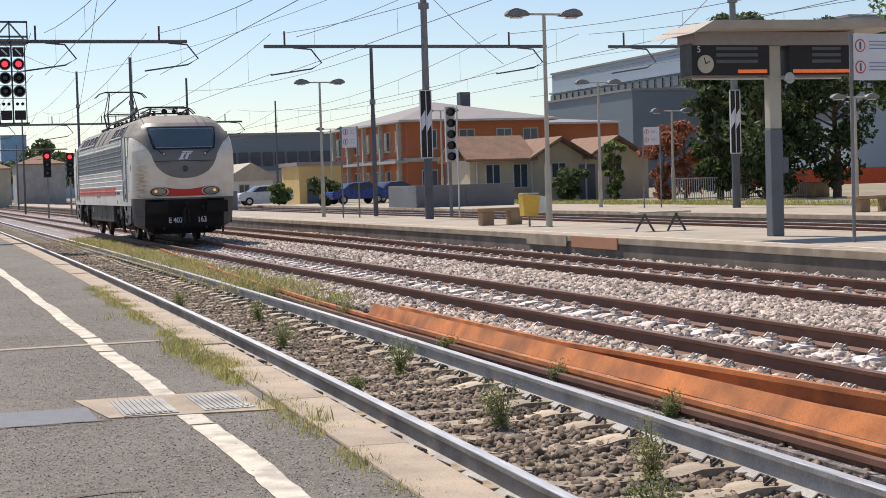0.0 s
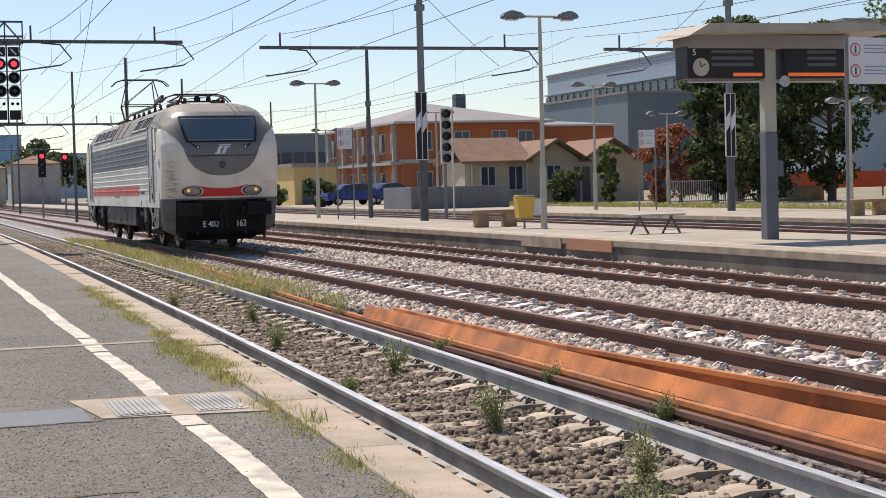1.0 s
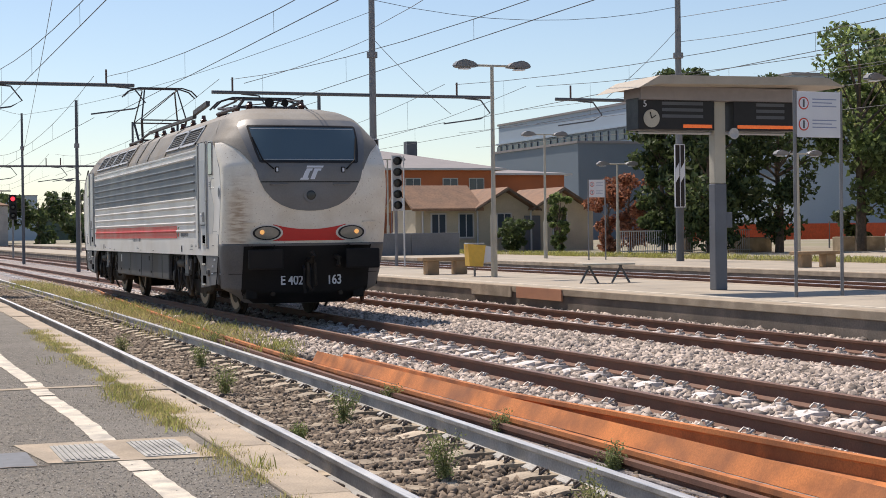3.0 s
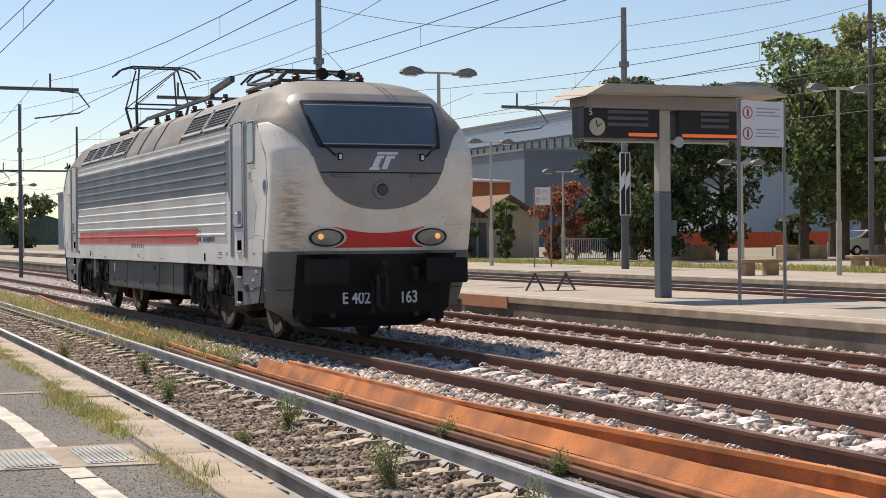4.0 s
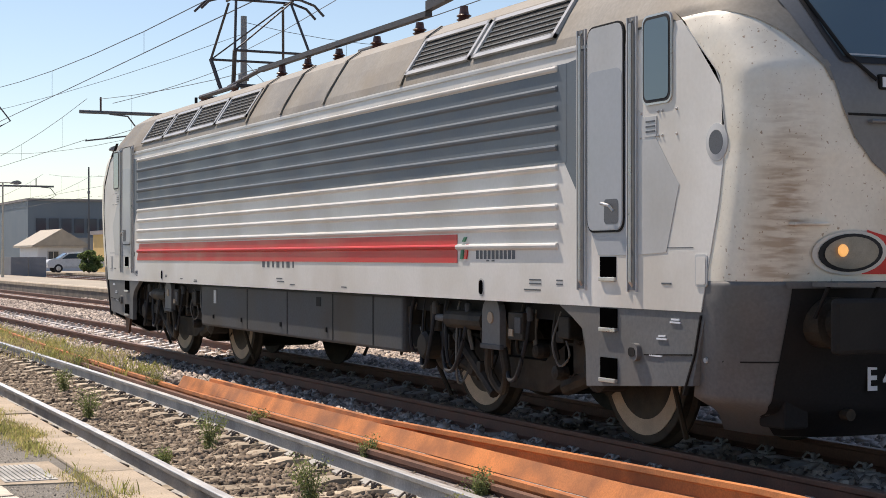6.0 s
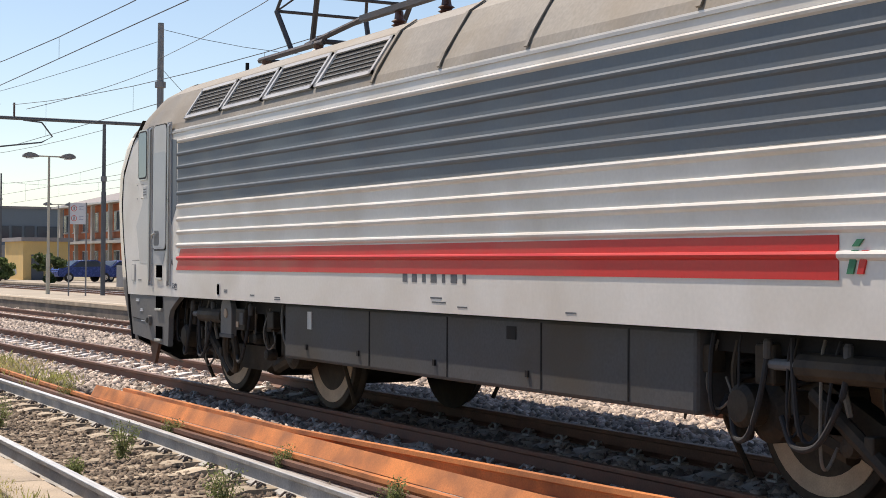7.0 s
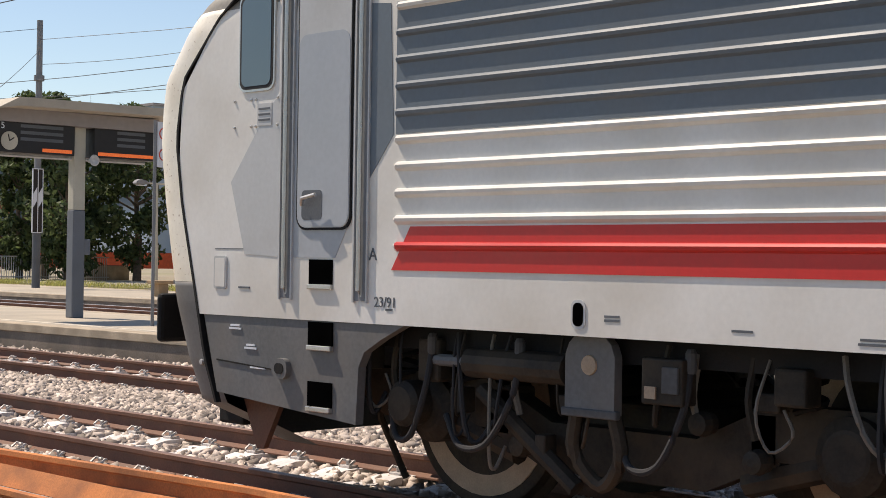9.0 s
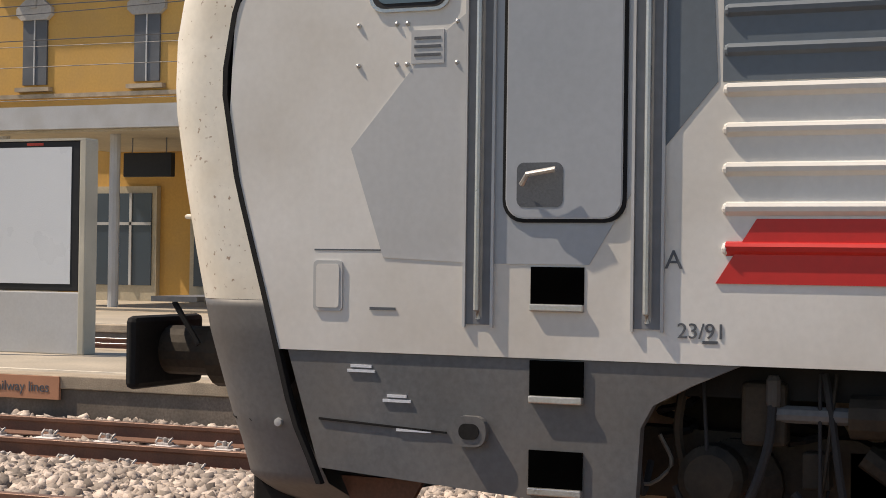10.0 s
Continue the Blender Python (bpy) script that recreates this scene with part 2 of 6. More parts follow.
def corner_stain(m, colour):
    """Rusty streaks down one corner of the nose, and squashed insects over it."""
    nt = m.node_tree
    n, l = nt.nodes, nt.links
    b = n["Principled BSDF"]
    base = b.inputs["Base Color"].links[0].from_socket
    tc, sep = n.new("ShaderNodeTexCoord"), n.new("ShaderNodeSeparateXYZ")
    l.new(tc.outputs["Object"], sep.inputs[0])

    def ramp(sock, pts):
        r = n.new("ShaderNodeValToRGB")
        r.color_ramp.elements[0].position, r.color_ramp.elements[1].position = pts[0][0], pts[-1][0]
        for k, v in pts[1:-1]:
            r.color_ramp.elements.new(k)
        for e, (k, v) in zip(r.color_ramp.elements, pts):
            e.color = (v, v, v, 1)
        l.new(sock, r.inputs[0])
        return r.outputs[0]

    def math_node(op, a, c):
        q = n.new("ShaderNodeMath")
        q.operation = op
        for i, v in enumerate((a, c)):
            if isinstance(v, (int, float)):
                q.inputs[i].default_value = v
            else:
                l.new(v, q.inputs[i])
        return q.outputs[0]

    def noise_at(scale, stretch, detail):
        mp, t = n.new("ShaderNodeMapping"), n.new("ShaderNodeTexNoise")
        mp.inputs["Scale"].default_value = stretch
        t.inputs["Scale"].default_value, t.inputs["Detail"].default_value = scale, detail
        l.new(tc.outputs["Object"], mp.inputs[0]), l.new(mp.outputs[0], t.inputs[0])
        return t.outputs[0]

    across = ramp(math_node("MULTIPLY", sep.outputs[0], -.5), [(.50, 0), (.60, 1), (.68, .8), (.735, 0)])
    height = ramp(math_node("MULTIPLY", sep.outputs[2], .25), [(.33, .7), (.45, 1), (.58, .5), (.66, 0)])
    streak = ramp(noise_at(5, (1, 1, 6), 6), [(.42, 0), (.62, 1)])
    fac = math_node("MULTIPLY", math_node("MULTIPLY", across, height), math_node("ADD", math_node("MULTIPLY", streak, .6), .22))
    specks = ramp(noise_at(38, (1, 1, 1), 2), [(.66, 0), (.73, .75)])
    fac = math_node("MAXIMUM", fac, specks)
    x = n.new("ShaderNodeMix")
    x.data_type = "RGBA"
    l.new(fac, x.inputs[0]), l.new(base, x.inputs[6])
    x.inputs[7].default_value = (*colour, 1)
    l.new(x.outputs[2], b.inputs["Base Color"])


corner_stain(M["nose_white"], (0.26, 0.14, 0.06))
glass = bpy.data.materials.new("tinted_glass")
glass.use_nodes = True
gb = glass.node_tree.nodes["Principled BSDF"]
gb.inputs["Base Color"].default_value = (0.085, 0.13, 0.155, 1)
gb.inputs["Roughness"].default_value = 0.06
gb.inputs["Specular IOR Level"].default_value = 0.8
M["glass"] = glass


# ---- mesh helpers ----
def part(name, bm, material, parent=None, label="", smooth=False):
    me = bpy.data.meshes.new(name)
    bmesh.ops.recalc_face_normals(bm, faces=bm.faces)
    bm.to_mesh(me)
    bm.free()
    me.materials.append(M[material])
    if smooth:
        me.polygons.foreach_set("use_smooth", [True] * len(me.polygons))
    ob = new(name, me)
    ob.parent = parent
    if label:
        ob["label"] = label
    return ob


def again(ob, m, parent=None):
    """Another object on the same mesh."""
    o = new(ob.name.split(".")[0], ob.data)
    o.parent = parent if parent else ob.parent
    o.matrix_basis = m
    return o


def thing(name, label, category, m=None, group="", kind=""):
    e = new(name)
    e.empty_display_size = 0.2
    if m:
        e.matrix_basis = m
    return tagged(e, label, category, group, kind)


def box(bm, x0, x1, y0, y1, z0, z1, bevel=0.0):
    vs = [bm.verts.new((x, y, z)) for z in (z0, z1) for x, y in ((x0, y0), (x1, y0), (x1, y1), (x0, y1))]
    fs = [(3, 2, 1, 0), (4, 5, 6, 7), (0, 1, 5, 4), (1, 2, 6, 5), (2, 3, 7, 6), (3, 0, 4, 7)]
    faces = [bm.faces.new([vs[i] for i in f]) for f in fs]
    if bevel:
        es = list({e for f in faces for e in f.edges})
        bmesh.ops.bevel(bm, geom=es, offset=bevel, segments=2, affect="EDGES", profile=0.5)
    return bm


def B(*a, bevel=0.0):
    return box(bmesh.new(), *a, bevel=bevel)


def tube(bm, pts, r, seg=8, r1=None, cap=True):
    """A round bar along a line of points, tapering to r1."""
    pts = [Vector(p) for p in pts]
    r1 = r if r1 is None else r1
    rings = []
    for i, p in enumerate(pts):
        d = (pts[min(i + 1, len(pts) - 1)] - pts[max(i - 1, 0)]).normalized()
        a = d.cross(Vector((0, 0, 1)) if abs(d.z) < 0.9 else Vector((1, 0, 0))).normalized()
        b = d.cross(a)
        k = r + (r1 - r) * i / max(1, len(pts) - 1)
        rings.append([bm.verts.new(p + (a * math.cos(q) + b * math.sin(q)) * k) for q in [2 * math.pi * j / seg for j in range(seg)]])
    for a, b in zip(rings, rings[1:]):
        for j in range(seg):
            bm.faces.new((a[j], a[(j + 1) % seg], b[(j + 1) % seg], b[j]))
    if cap:
        bm.faces.new(rings[0][::-1]), bm.faces.new(rings[-1])
    return bm


def curved(pts, n=4):
    """A smooth line through the points."""
    q = [Vector(p) for p in pts]
    q = [q[0] * 2 - q[1]] + q + [q[-1] * 2 - q[-2]]
    out = []
    for a, b, c, d in zip(q, q[1:], q[2:], q[3:]):
        for i in range(n):
            t = i / n
            out.append(.5 * (2 * b + (c - a) * t + (2 * a - 5 * b + 4 * c - d) * t * t + (3 * b - a - 3 * c + d) * t ** 3))
    return out + [q[-2]]


def TB(pts, r, seg=8, r1=None):
    return tube(bmesh.new(), pts, r, seg, r1)


def lathe(bm, prof, axis="z", seg=24, at=(0, 0, 0)):
    """Profile of (radius, height) turned round an axis."""
    rings = []
    for r, h in prof:
        ring = []
        for j in range(seg):
            q = 2 * math.pi * j / seg
            a, b = r * math.cos(q), r * math.sin(q)
            p = {"z": (a, b, h), "x": (h, a, b), "y": (a, h, b)}[axis]
            ring.append(bm.verts.new(Vector(p) + Vector(at)))
        rings.append(ring)
    for a, b in zip(rings, rings[1:]):
        for j in range(seg):
            bm.faces.new((a[j], a[(j + 1) % seg], b[(j + 1) % seg], b[j]))
    bm.faces.new(rings[0][::-1]), bm.faces.new(rings[-1])
    return bm


def prism(bm, poly, axis, a0, a1):
    """A flat outline drawn out along an axis."""
    def put(p, q):
        return {"x": (q, p[0], p[1]), "y": (p[0], q, p[1]), "z": (p[0], p[1], q)}[axis]
    lo, hi = ([bm.verts.new(put(p, a)) for p in poly] for a in (a0, a1))
    n = len(poly)
    for i in range(n):
        bm.faces.new((lo[i], lo[(i + 1) % n], hi[(i + 1) % n], hi[i]))
    bm.faces.new(lo[::-1]), bm.faces.new(hi)
    return bm


def PR(poly, axis, a0, a1):
    return prism(bmesh.new(), poly, axis, a0, a1)


def rounded(x0, x1, z0, z1, r, seg=5):
    out = []
    for cx, cz, q0 in ((x1 - r, z1 - r, 0), (x0 + r, z1 - r, 90), (x0 + r, z0 + r, 180), (x1 - r, z0 + r, 270)):
        out += [(cx + r * math.cos(radians(q0 + 90 * i / seg)), cz + r * math.sin(radians(q0 + 90 * i / seg))) for i in range(seg + 1)]
    return out


def text(name, body, size, material, parent, m, depth=0.002, bold=0.0):
    cu = bpy.data.curves.new(name, "FONT")
    cu.body, cu.size, cu.extrude, cu.align_x, cu.offset = body, size, depth, "CENTER", bold
    tmp = bpy.data.objects.new(name, cu)
    scene.collection.objects.link(tmp)
    me = bpy.data.meshes.new_from_object(tmp.evaluated_get(bpy.context.evaluated_depsgraph_get()))
    bpy.data.objects.remove(tmp)
    me.materials.clear()
    me.materials.append(M[material])
    ob = new(name, me)
    ob.parent, ob.matrix_basis = parent, m
    return ob


# ---- ground, platforms, tracks ----
Z2 = 0.09
C1, C2, C3 = 3.87, 7.5, 11.6


def swing(y):
    """Sideways sweep of the platform edge and of the old track along it."""
    return .032 * (y - 9.5) if y < 9.5 else .54 * (1 - math.exp((9.5 - y) / 17))


def swing_angle(y):
    return -math.degrees(math.atan((swing(y + .5) - swing(y - .5))))


def sweep(prof, ys, z=0.0):
    """An outline drawn along the swept line."""
    bm = bmesh.new()
    rings = [[bm.verts.new((a + swing(y), y, b + z)) for a, b in prof] for y in ys]
    n = len(prof)
    for r0, r1 in zip(rings, rings[1:]):
        for i in range(n):
            bm.faces.new((r0[i], r0[(i + 1) % n], r1[(i + 1) % n], r1[i]))
    bm.faces.new(rings[0][::-1]), bm.faces.new(rings[-1])
    return bm


SWEPT = list(range(-30, 60, 3)) + list(range(60, 301, 20))


def sheet(name, x0, x1, y0, y1, z, material, label, category, thick=0.3):
    return tagged(part(name, B(x0, x1, y0, y1, z - thick, z), material), label, category, kind="structure")


sheet("ground", -900, 900, -600, 1500, -0.42, "field", "dusty far ground round the railway yard", "ground", 0.5)
sheet("track_bed", 2.4, 13.25, -40, 320, -0.2, "earth", "brown earth and fouled ballast under the tracks", "track bed", 0.2)
sheet("track_bed_far", 18.0, 24.3, -40, 320, 0.02, "ballast", "pale ballast bed of the far tracks", "track bed", 0.3)
sheet("ground_behind", 31.5, 400, -60, 600, 0.42, "field", "dry gravel and scrub beyond the far platform", "ground", 0.8)
bm = bmesh.new()
prism(bm, [(4.95, -0.25), (4.95, -0.1), (5.7, -0.12), (6.2, -0.13), (8.8, -0.13), (9.1, -0.05), (10.2, -0.05), (10.4, -0.13), (12.9, -0.13), (13.2, -0.05), (13.2, -0.25)], "y", -40, 320)
tagged(part("ballast_bed", bm, "ballast"), "grey stone ballast bed with sloping shoulders", "ballast", kind="structure")

# platform on which the camera stands
tagged(part("platform_near", sweep([(-11, -.4), (2.145, -.4), (2.145, .2), (-11, .2)], [y for y in SWEPT if -20 < y < 130]), "asphalt"), "worn grey asphalt platform with patches", "platform", kind="structure")
coping = thing("platform_edging", "pale stone edging slabs of the worn platform", "platform edge", kind="structure")
slab = part("slab", B(2.148, 2.475, 0.004, 1.996, -0.35, 0.215, bevel=0.014), "coping", coping)
slab.matrix_basis = pose(swing(-6), -6, 0, 0, 0, swing_angle(-5))
for i in range(1, 50):
    y = -6 + i * 2.0
    again(slab, pose(swing(y) + random.uniform(-.004, .008), y, random.uniform(-.008, .006), 0, 0, swing_angle(y + 1) + random.uniform(-.1, .1)))
def line_x(y):
    return 1.555 - .006 * max(0, y - 11) + .012 * math.sin(y * 1.7)


lines = thing("platform_line", "worn cream painted safety line on asphalt", "painted line", kind="structure")
for y0, y1, dx in ((-8, 9.2, 0), (9.25, 10.35, 0.0), (10.4, 13.9, -0.02), (14.0, 15.3, -0.03), (15.4, 34, -0.05)):
    bm = bmesh.new()
    n = max(2, int((y1 - y0) / 0.12))
    lo = [bm.verts.new((line_x(y0 + (y1 - y0) * i / n) - .075 + random.uniform(-.007, .007), y0 + (y1 - y0) * i / n, 0.2045)) for i in range(n + 1)]
    hi = [bm.verts.new((line_x(y0 + (y1 - y0) * i / n) + .075 + random.uniform(-.007, .007), y0 + (y1 - y0) * i / n, 0.2045)) for i in range(n + 1)]
    for i in range(n):
        bm.faces.new((lo[i], lo[i + 1], hi[i + 1], hi[i]))
    part("stripe", bm, "line", lines)
hatch = thing("platform_hatch", "concrete framed ribbed steel hatch cover set in asphalt", "hatch cover", kind="structure")
part("surround", PR([(0.95, 10.7), (1.07, 9.75), (2.08, 9.6), (2.10, 10.65)], "z", 0.15, 0.209), "coping", hatch)
for x0, x1 in ((1.16, 1.50), (1.66, 1.98)):
    bm = B(x0, x1, 9.75, 10.5, 0.17, 0.214)
    for i in range(9):
        box(bm, x0 + 0.02 + i * (x1 - x0 - .04) / 9, x0 + 0.02 + (i + 0.5) * (x1 - x0 - .04) / 9, 9.78, 10.47, 0.21, 0.221)
    part("cover_plate", bm, "rail_grey", hatch)
sheet("joint_strip", 0.4, 2.1, 14.6, 14.75, 0.206, "coping", "pale concrete strip across the asphalt", "paving", 0.05)
# cast shadow beside the hatch, laid on as a thin dark sheet
sheet("asphalt_patch", 0.0, 1.0, 9.7, 10.35, 0.205, "conc_grey", "dark flat sheet painted as a cast shadow on the asphalt", "paving", 0.05)
bm = bmesh.new()
for x0, y0, k in ((0.0, 9.6, 9), (0.2, 14.5, 8), (0.35, 7.3, 5), (0.1, 19.5, 7)):
    x, y = x0, y0
    for i in range(k):
        nx, ny = x + 0.12, y + random.uniform(-.06, .06)
        bm.faces.new([bm.verts.new(p) for p in ((x, y - .012, .2055), (nx, ny - .01, .2055), (nx, ny + .012, .2055), (x, y + .012, .2055))])
        x, y = nx, ny
tagged(part("asphalt_cracks", bm, "earth"), "thin dark cracks in the asphalt", "cracks", kind="stuff")

# the island platforms
def island(name, x0, x1, z, label, y0=-40, y1=300):
    e = thing(name, label, "platform", kind="structure")
    part("paving", B(x0 + .35, x1 - .35, y0, y1, z - .3, z), "plat2", e)
    for a, b in ((x0, x0 + .348), (x1 - .348, x1)):
        part("edging", B(a, b, y0, y1, z - .13, z + .006, bevel=.012), "coping", e)
    part("retaining_wall", B(x0 + .03, x1 - .03, y0 + .1, y1 - .1, z - .9, z - .134), "plat_wall", e)
    part("stripe", B(x0 + .62, x0 + .74, y0, 80, z - .01, z + .004), "line", e)
    return e


island("platform_island", 13.3, 17.8, 0.40, "weathered beige paved island platform with pale edging")
island("platform_far", 24.3, 31.3, 0.40, "pale paved far platform with a grass verge")
strips = thing("edge_warning", "faded warning strips on the platform edge wall", "warning sign", kind="structure")
for y1, txt, col, tcol in ((11.65, "Do not cross the railway lines", "plank_orange", "mast_dark"), (13.86, "Vietato attraversare i binari", "coping", "sign_red"), (31.0, "", "plank_orange", ""), (33.6, "", "coping", "")):
    ln = 2.0 if txt else 2.3
    part("strip", B(13.275, 13.31, y1 - ln, y1, 0.16, 0.395), col, strips)
    if txt:
        text("lettering", txt, 0.145, tcol, strips, Matrix(((0, 0, -1, 13.272), (-1, 0, 0, y1 - ln / 2), (0, 1, 0, 0.235), (0, 0, 0, 1))))

RAIL_SIDE = [(-.075, -.172), (.075, -.172), (.075, -.16), (.012, -.135), (.010, -.05), (.034, -.035), (.036, -.006), (-.036, -.006), (-.034, -.035), (-.010, -.05), (-.012, -.135), (-.075, -.16)]
RAIL_HEAD = [(-.036, -.0055), (.036, -.0055), (.033, -.001), (.02, 0.0), (-.02, 0.0), (-.033, -.001)]


def clip_mesh(bm, x, z):
    box(bm, x - .05, x + .05, -.065, .065, z - .02, z + .012, bevel=.006)
    lathe(bm, [(.022, z + .01), (.022, z + .05), (.012, z + .058)], seg=6, at=(x, 0.0, 0))
    tube(bm, [(x - .05, -.07, z + .015), (x, -.075, z + .05), (x + .045, -.02, z + .03), (x + .045, .02, z + .03), (x, .075, z + .05), (x - .05, .07, z + .015)], .011, 5)


def track(c, z, y0, y1, web, head, slp, clp, label, sleeper_top, with_clips=True, step=0.62, swept=False):
    e = thing("railway_track", label, "railway track", pose(c, 0, z), group="tracks", kind="structure")
    for s in (-.7525, .7525):
        side, top = [(x + s, q) for x, q in RAIL_SIDE], [(x + s, q) for x, q in RAIL_HEAD]
        r = part("rail", sweep(side, SWEPT) if swept else PR(side, "y", y0, y1), web, e)
        part("running_surface", sweep(top, SWEPT) if swept else PR(top, "y", y0, y1), head, r)
    bm = bmesh.new()
    prism(bm, [(-1.25, -.34), (1.25, -.34), (1.25, sleeper_top - .03), (1.2, sleeper_top - .005), (1.0, sleeper_top), (.5, sleeper_top), (.35, sleeper_top - .03), (-.35, sleeper_top - .03), (-.5, sleeper_top), (-1.0, sleeper_top), (-1.2, sleeper_top - .005), (-1.25, sleeper_top - .03)], "y", -.12, .12)
    first = part("sleeper", bm, slp, e)
    bm = bmesh.new()
    for s in (-.7525, .7525):
        clip_mesh(bm, s - .125, -.155), clip_mesh(bm, s + .125, -.155)
    cl = part("fastening", bm, clp, first)
    first.matrix_basis = pose(swing(4) if swept else 0, 4, 0)
    n = 0
    y = 4 + step
    while y < min(y1, 150) and n < 200:
        o = again(first, pose((swing(y) if swept else 0) + random.uniform(-.02, .02), y, random.uniform(-.006, .004), 0, random.uniform(-.4, .4), (swing_angle(y) if swept else 0) + random.uniform(-.6, .6)), e)
        if with_clips and y < 48:
            again(cl, Matrix.Identity(4), o)
        n, y = n + 1, y + step
    return e


track(C1, 0.0, -30, 300, "rail_grey", "rail_top", "sleeper_old", "clip_old", "old track with grey rails and half-buried concrete sleepers", -.14, swept=True)
track(C2, Z2, -30, 300, "rail_rust", "rail_top_rust", "sleeper", "clip", "track with rust-brown rails on pale new concrete sleepers", -.165)
track(C3, Z2, -30, 300, "rail_rust", "rail_top_rust", "sleeper", "clip", "track with rust-brown rails beside the island platform", -.165, step=0.62)
track(19.6, 0.22, -30, 300, "rail_rust", "rail_top", "sleeper", "clip", "far track beyond the island platform", -.165, False)
track(22.7, 0.22, -30, 300, "rail_rust", "rail_top", "sleeper", "clip", "far track beside the far platform", -.165, False)

# loose rails left between the tracks
def loose_rail(label, prof, path, mat_name="fresh_rust"):
    bm = bmesh.new()
    rings = [[bm.verts.new((x + a, y, z + b)) for a, b in prof] for x, y, z in path]
    n = len(prof)
    for a, b in zip(rings, rings[1:]):
        for i in range(n):
            bm.faces.new((a[i], a[(i + 1) % n], b[(i + 1) % n], b[i]))
    bm.faces.new(rings[0][::-1]), bm.faces.new(rings[-1])
    return tagged(part("loose_rail", bm, mat_name), label, "rail", group="loose rails")


on_side = [(-.0, -.075), (.012, -.075), (.037, -.012), (.122, -.010), (.137, -.034), (.172, -.036), (.172, .036), (.137, .034), (.122, .010), (.037, .012), (.012, .075), (-.0, .075)]
LEAN = radians(-30)
leaning = [(a * math.cos(LEAN) - b * math.sin(LEAN), a * math.sin(LEAN) + b * math.cos(LEAN)) for a, b in on_side]
loose_rail("fresh orange-rusted rail lying on its side beside the track", leaning, [(5.26, -25, .075), (5.26, 18.6, .075)])
up = [(a, b + .172) for a, b in RAIL_SIDE[:6]] + [(.03, .172), (-.03, .172)] + [(a, b + .172) for a, b in RAIL_SIDE[8:]]
loose_rail("fresh orange-rusted rail standing upright and drifting off towards the ballast", up, [(5.47 + .10 * min(5, max(0, 13 - y)), y, -.035) for y in range(-12, 19, 1)])


def bend(x, z):
    return [(x + 1.3 * max(0, (y - 16) / 28) ** 1.5, y, z) for y in [-25 + i * 2.6 for i in range(30)]]


loose_rail("rusty rail lying upright along the ballast shoulder, bent far off", up, bend(5.18, -.165))
# darker rust here puts the shade of the rail's near side into its colour
loose_rail("low rusty rail lying along the ballast shoulder, bent far off, coloured dark for its shaded side", up, bend(5.05, -.20), "rail_rust")


# ---- locomotive ----
def interp(tab, v):
    return float(np.interp(v, [a for a, _ in tab], [b for _, b in tab]))


SEAM = [(0.25, 7.95), (0.45, 8.28), (0.61, 8.35), (0.83, 8.46), (1.33, 8.6), (1.84, 8.75), (2.28, 8.83), (2.68, 8.76), (3.08, 8.33), (3.33, 7.9), (3.6, 7.55), (3.8, 7.45)]
FRONT = [(0.2, 8.65), (0.46, 8.94), (0.71, 8.98), (1.17, 9.11), (1.56, 9.19), (2.16, 9.29), (2.5, 9.3), (2.72, 9.26), (3.42, 8.79), (3.55, 8.6), (3.68, 8.28), (3.8, 7.76)]
WIDTH = [(.25, .90), (.40, 1.12), (.54, 1.41), (.8, 1.46), (1.0, 1.48), (1.2, 1.50), (3.0, 1.50), (3.18, 1.46), (3.6, 1.20), (3.74, 0.98), (3.8, .70)]
EXPO = 3.7
REAR = .09
UEDGE = [(2.6, .96), (2.7, .99), (2.95, 1.06), (3.2, 1.12), (3.42, 1.14), (3.5, 1.08)]


def nose_y(x, z, out=0.0):
    s, f, w = interp(SEAM, z), interp(FRONT, z), interp(WIDTH, z)
    k = min(1.0, abs(x) / w)
    return -(s + (f - s) * (1 - k ** EXPO) ** (1 / EXPO) + out)


def skin_patch(rows, out=0.006, nx=16):
    """A skin lying on the nose between left(z) and right(z)."""
    bm = bmesh.new()
    full = []
    for r0, r1 in zip(rows, rows[1:]):
        full += [tuple(p + (q - p) * k / 3 for p, q in zip(r0, r1)) for k in range(3)]
    rows = full + [rows[-1]]
    ease = [i / nx if a * b < 0 else math.sin(math.pi / 2 * i / nx) for i in range(nx + 1) for z, a, b in rows[:1]]
    grid = [[bm.verts.new((a + (b - a) * u, nose_y(a + (b - a) * u, z, out), z)) for u in ease] for z, a, b in rows]
    for r0, r1 in zip(grid, grid[1:]):
        for i in range(nx):
            bm.faces.new((r0[i], r0[i + 1], r1[i + 1], r1[i]))
    return bm


def nose_shell(z0, z1, nz, nx=72):
    bm = bmesh.new()
    grid = []
    for j in range(nz + 1):
        z = z0 + (z1 - z0) * j / nz
        s, f, w = interp(SEAM, z), interp(FRONT, z), interp(WIDTH, z)
        row = []
        for i in range(nx + 1):
            q = math.pi * (i / nx - .5)
            sx, cy = math.copysign(abs(math.sin(q)) ** (2 / EXPO), math.sin(q)), max(0, math.cos(q)) ** (2 / EXPO)
            row.append(bm.verts.new((w * sx, -(s + (f - s) * cy), z)))
        grid.append(row)
    for r0, r1 in zip(grid, grid[1:]):
        for i in range(nx):
            bm.faces.new((r0[i], r0[i + 1], r1[i + 1], r1[i]))
    bm.faces.new(grid[-1])
    return bm


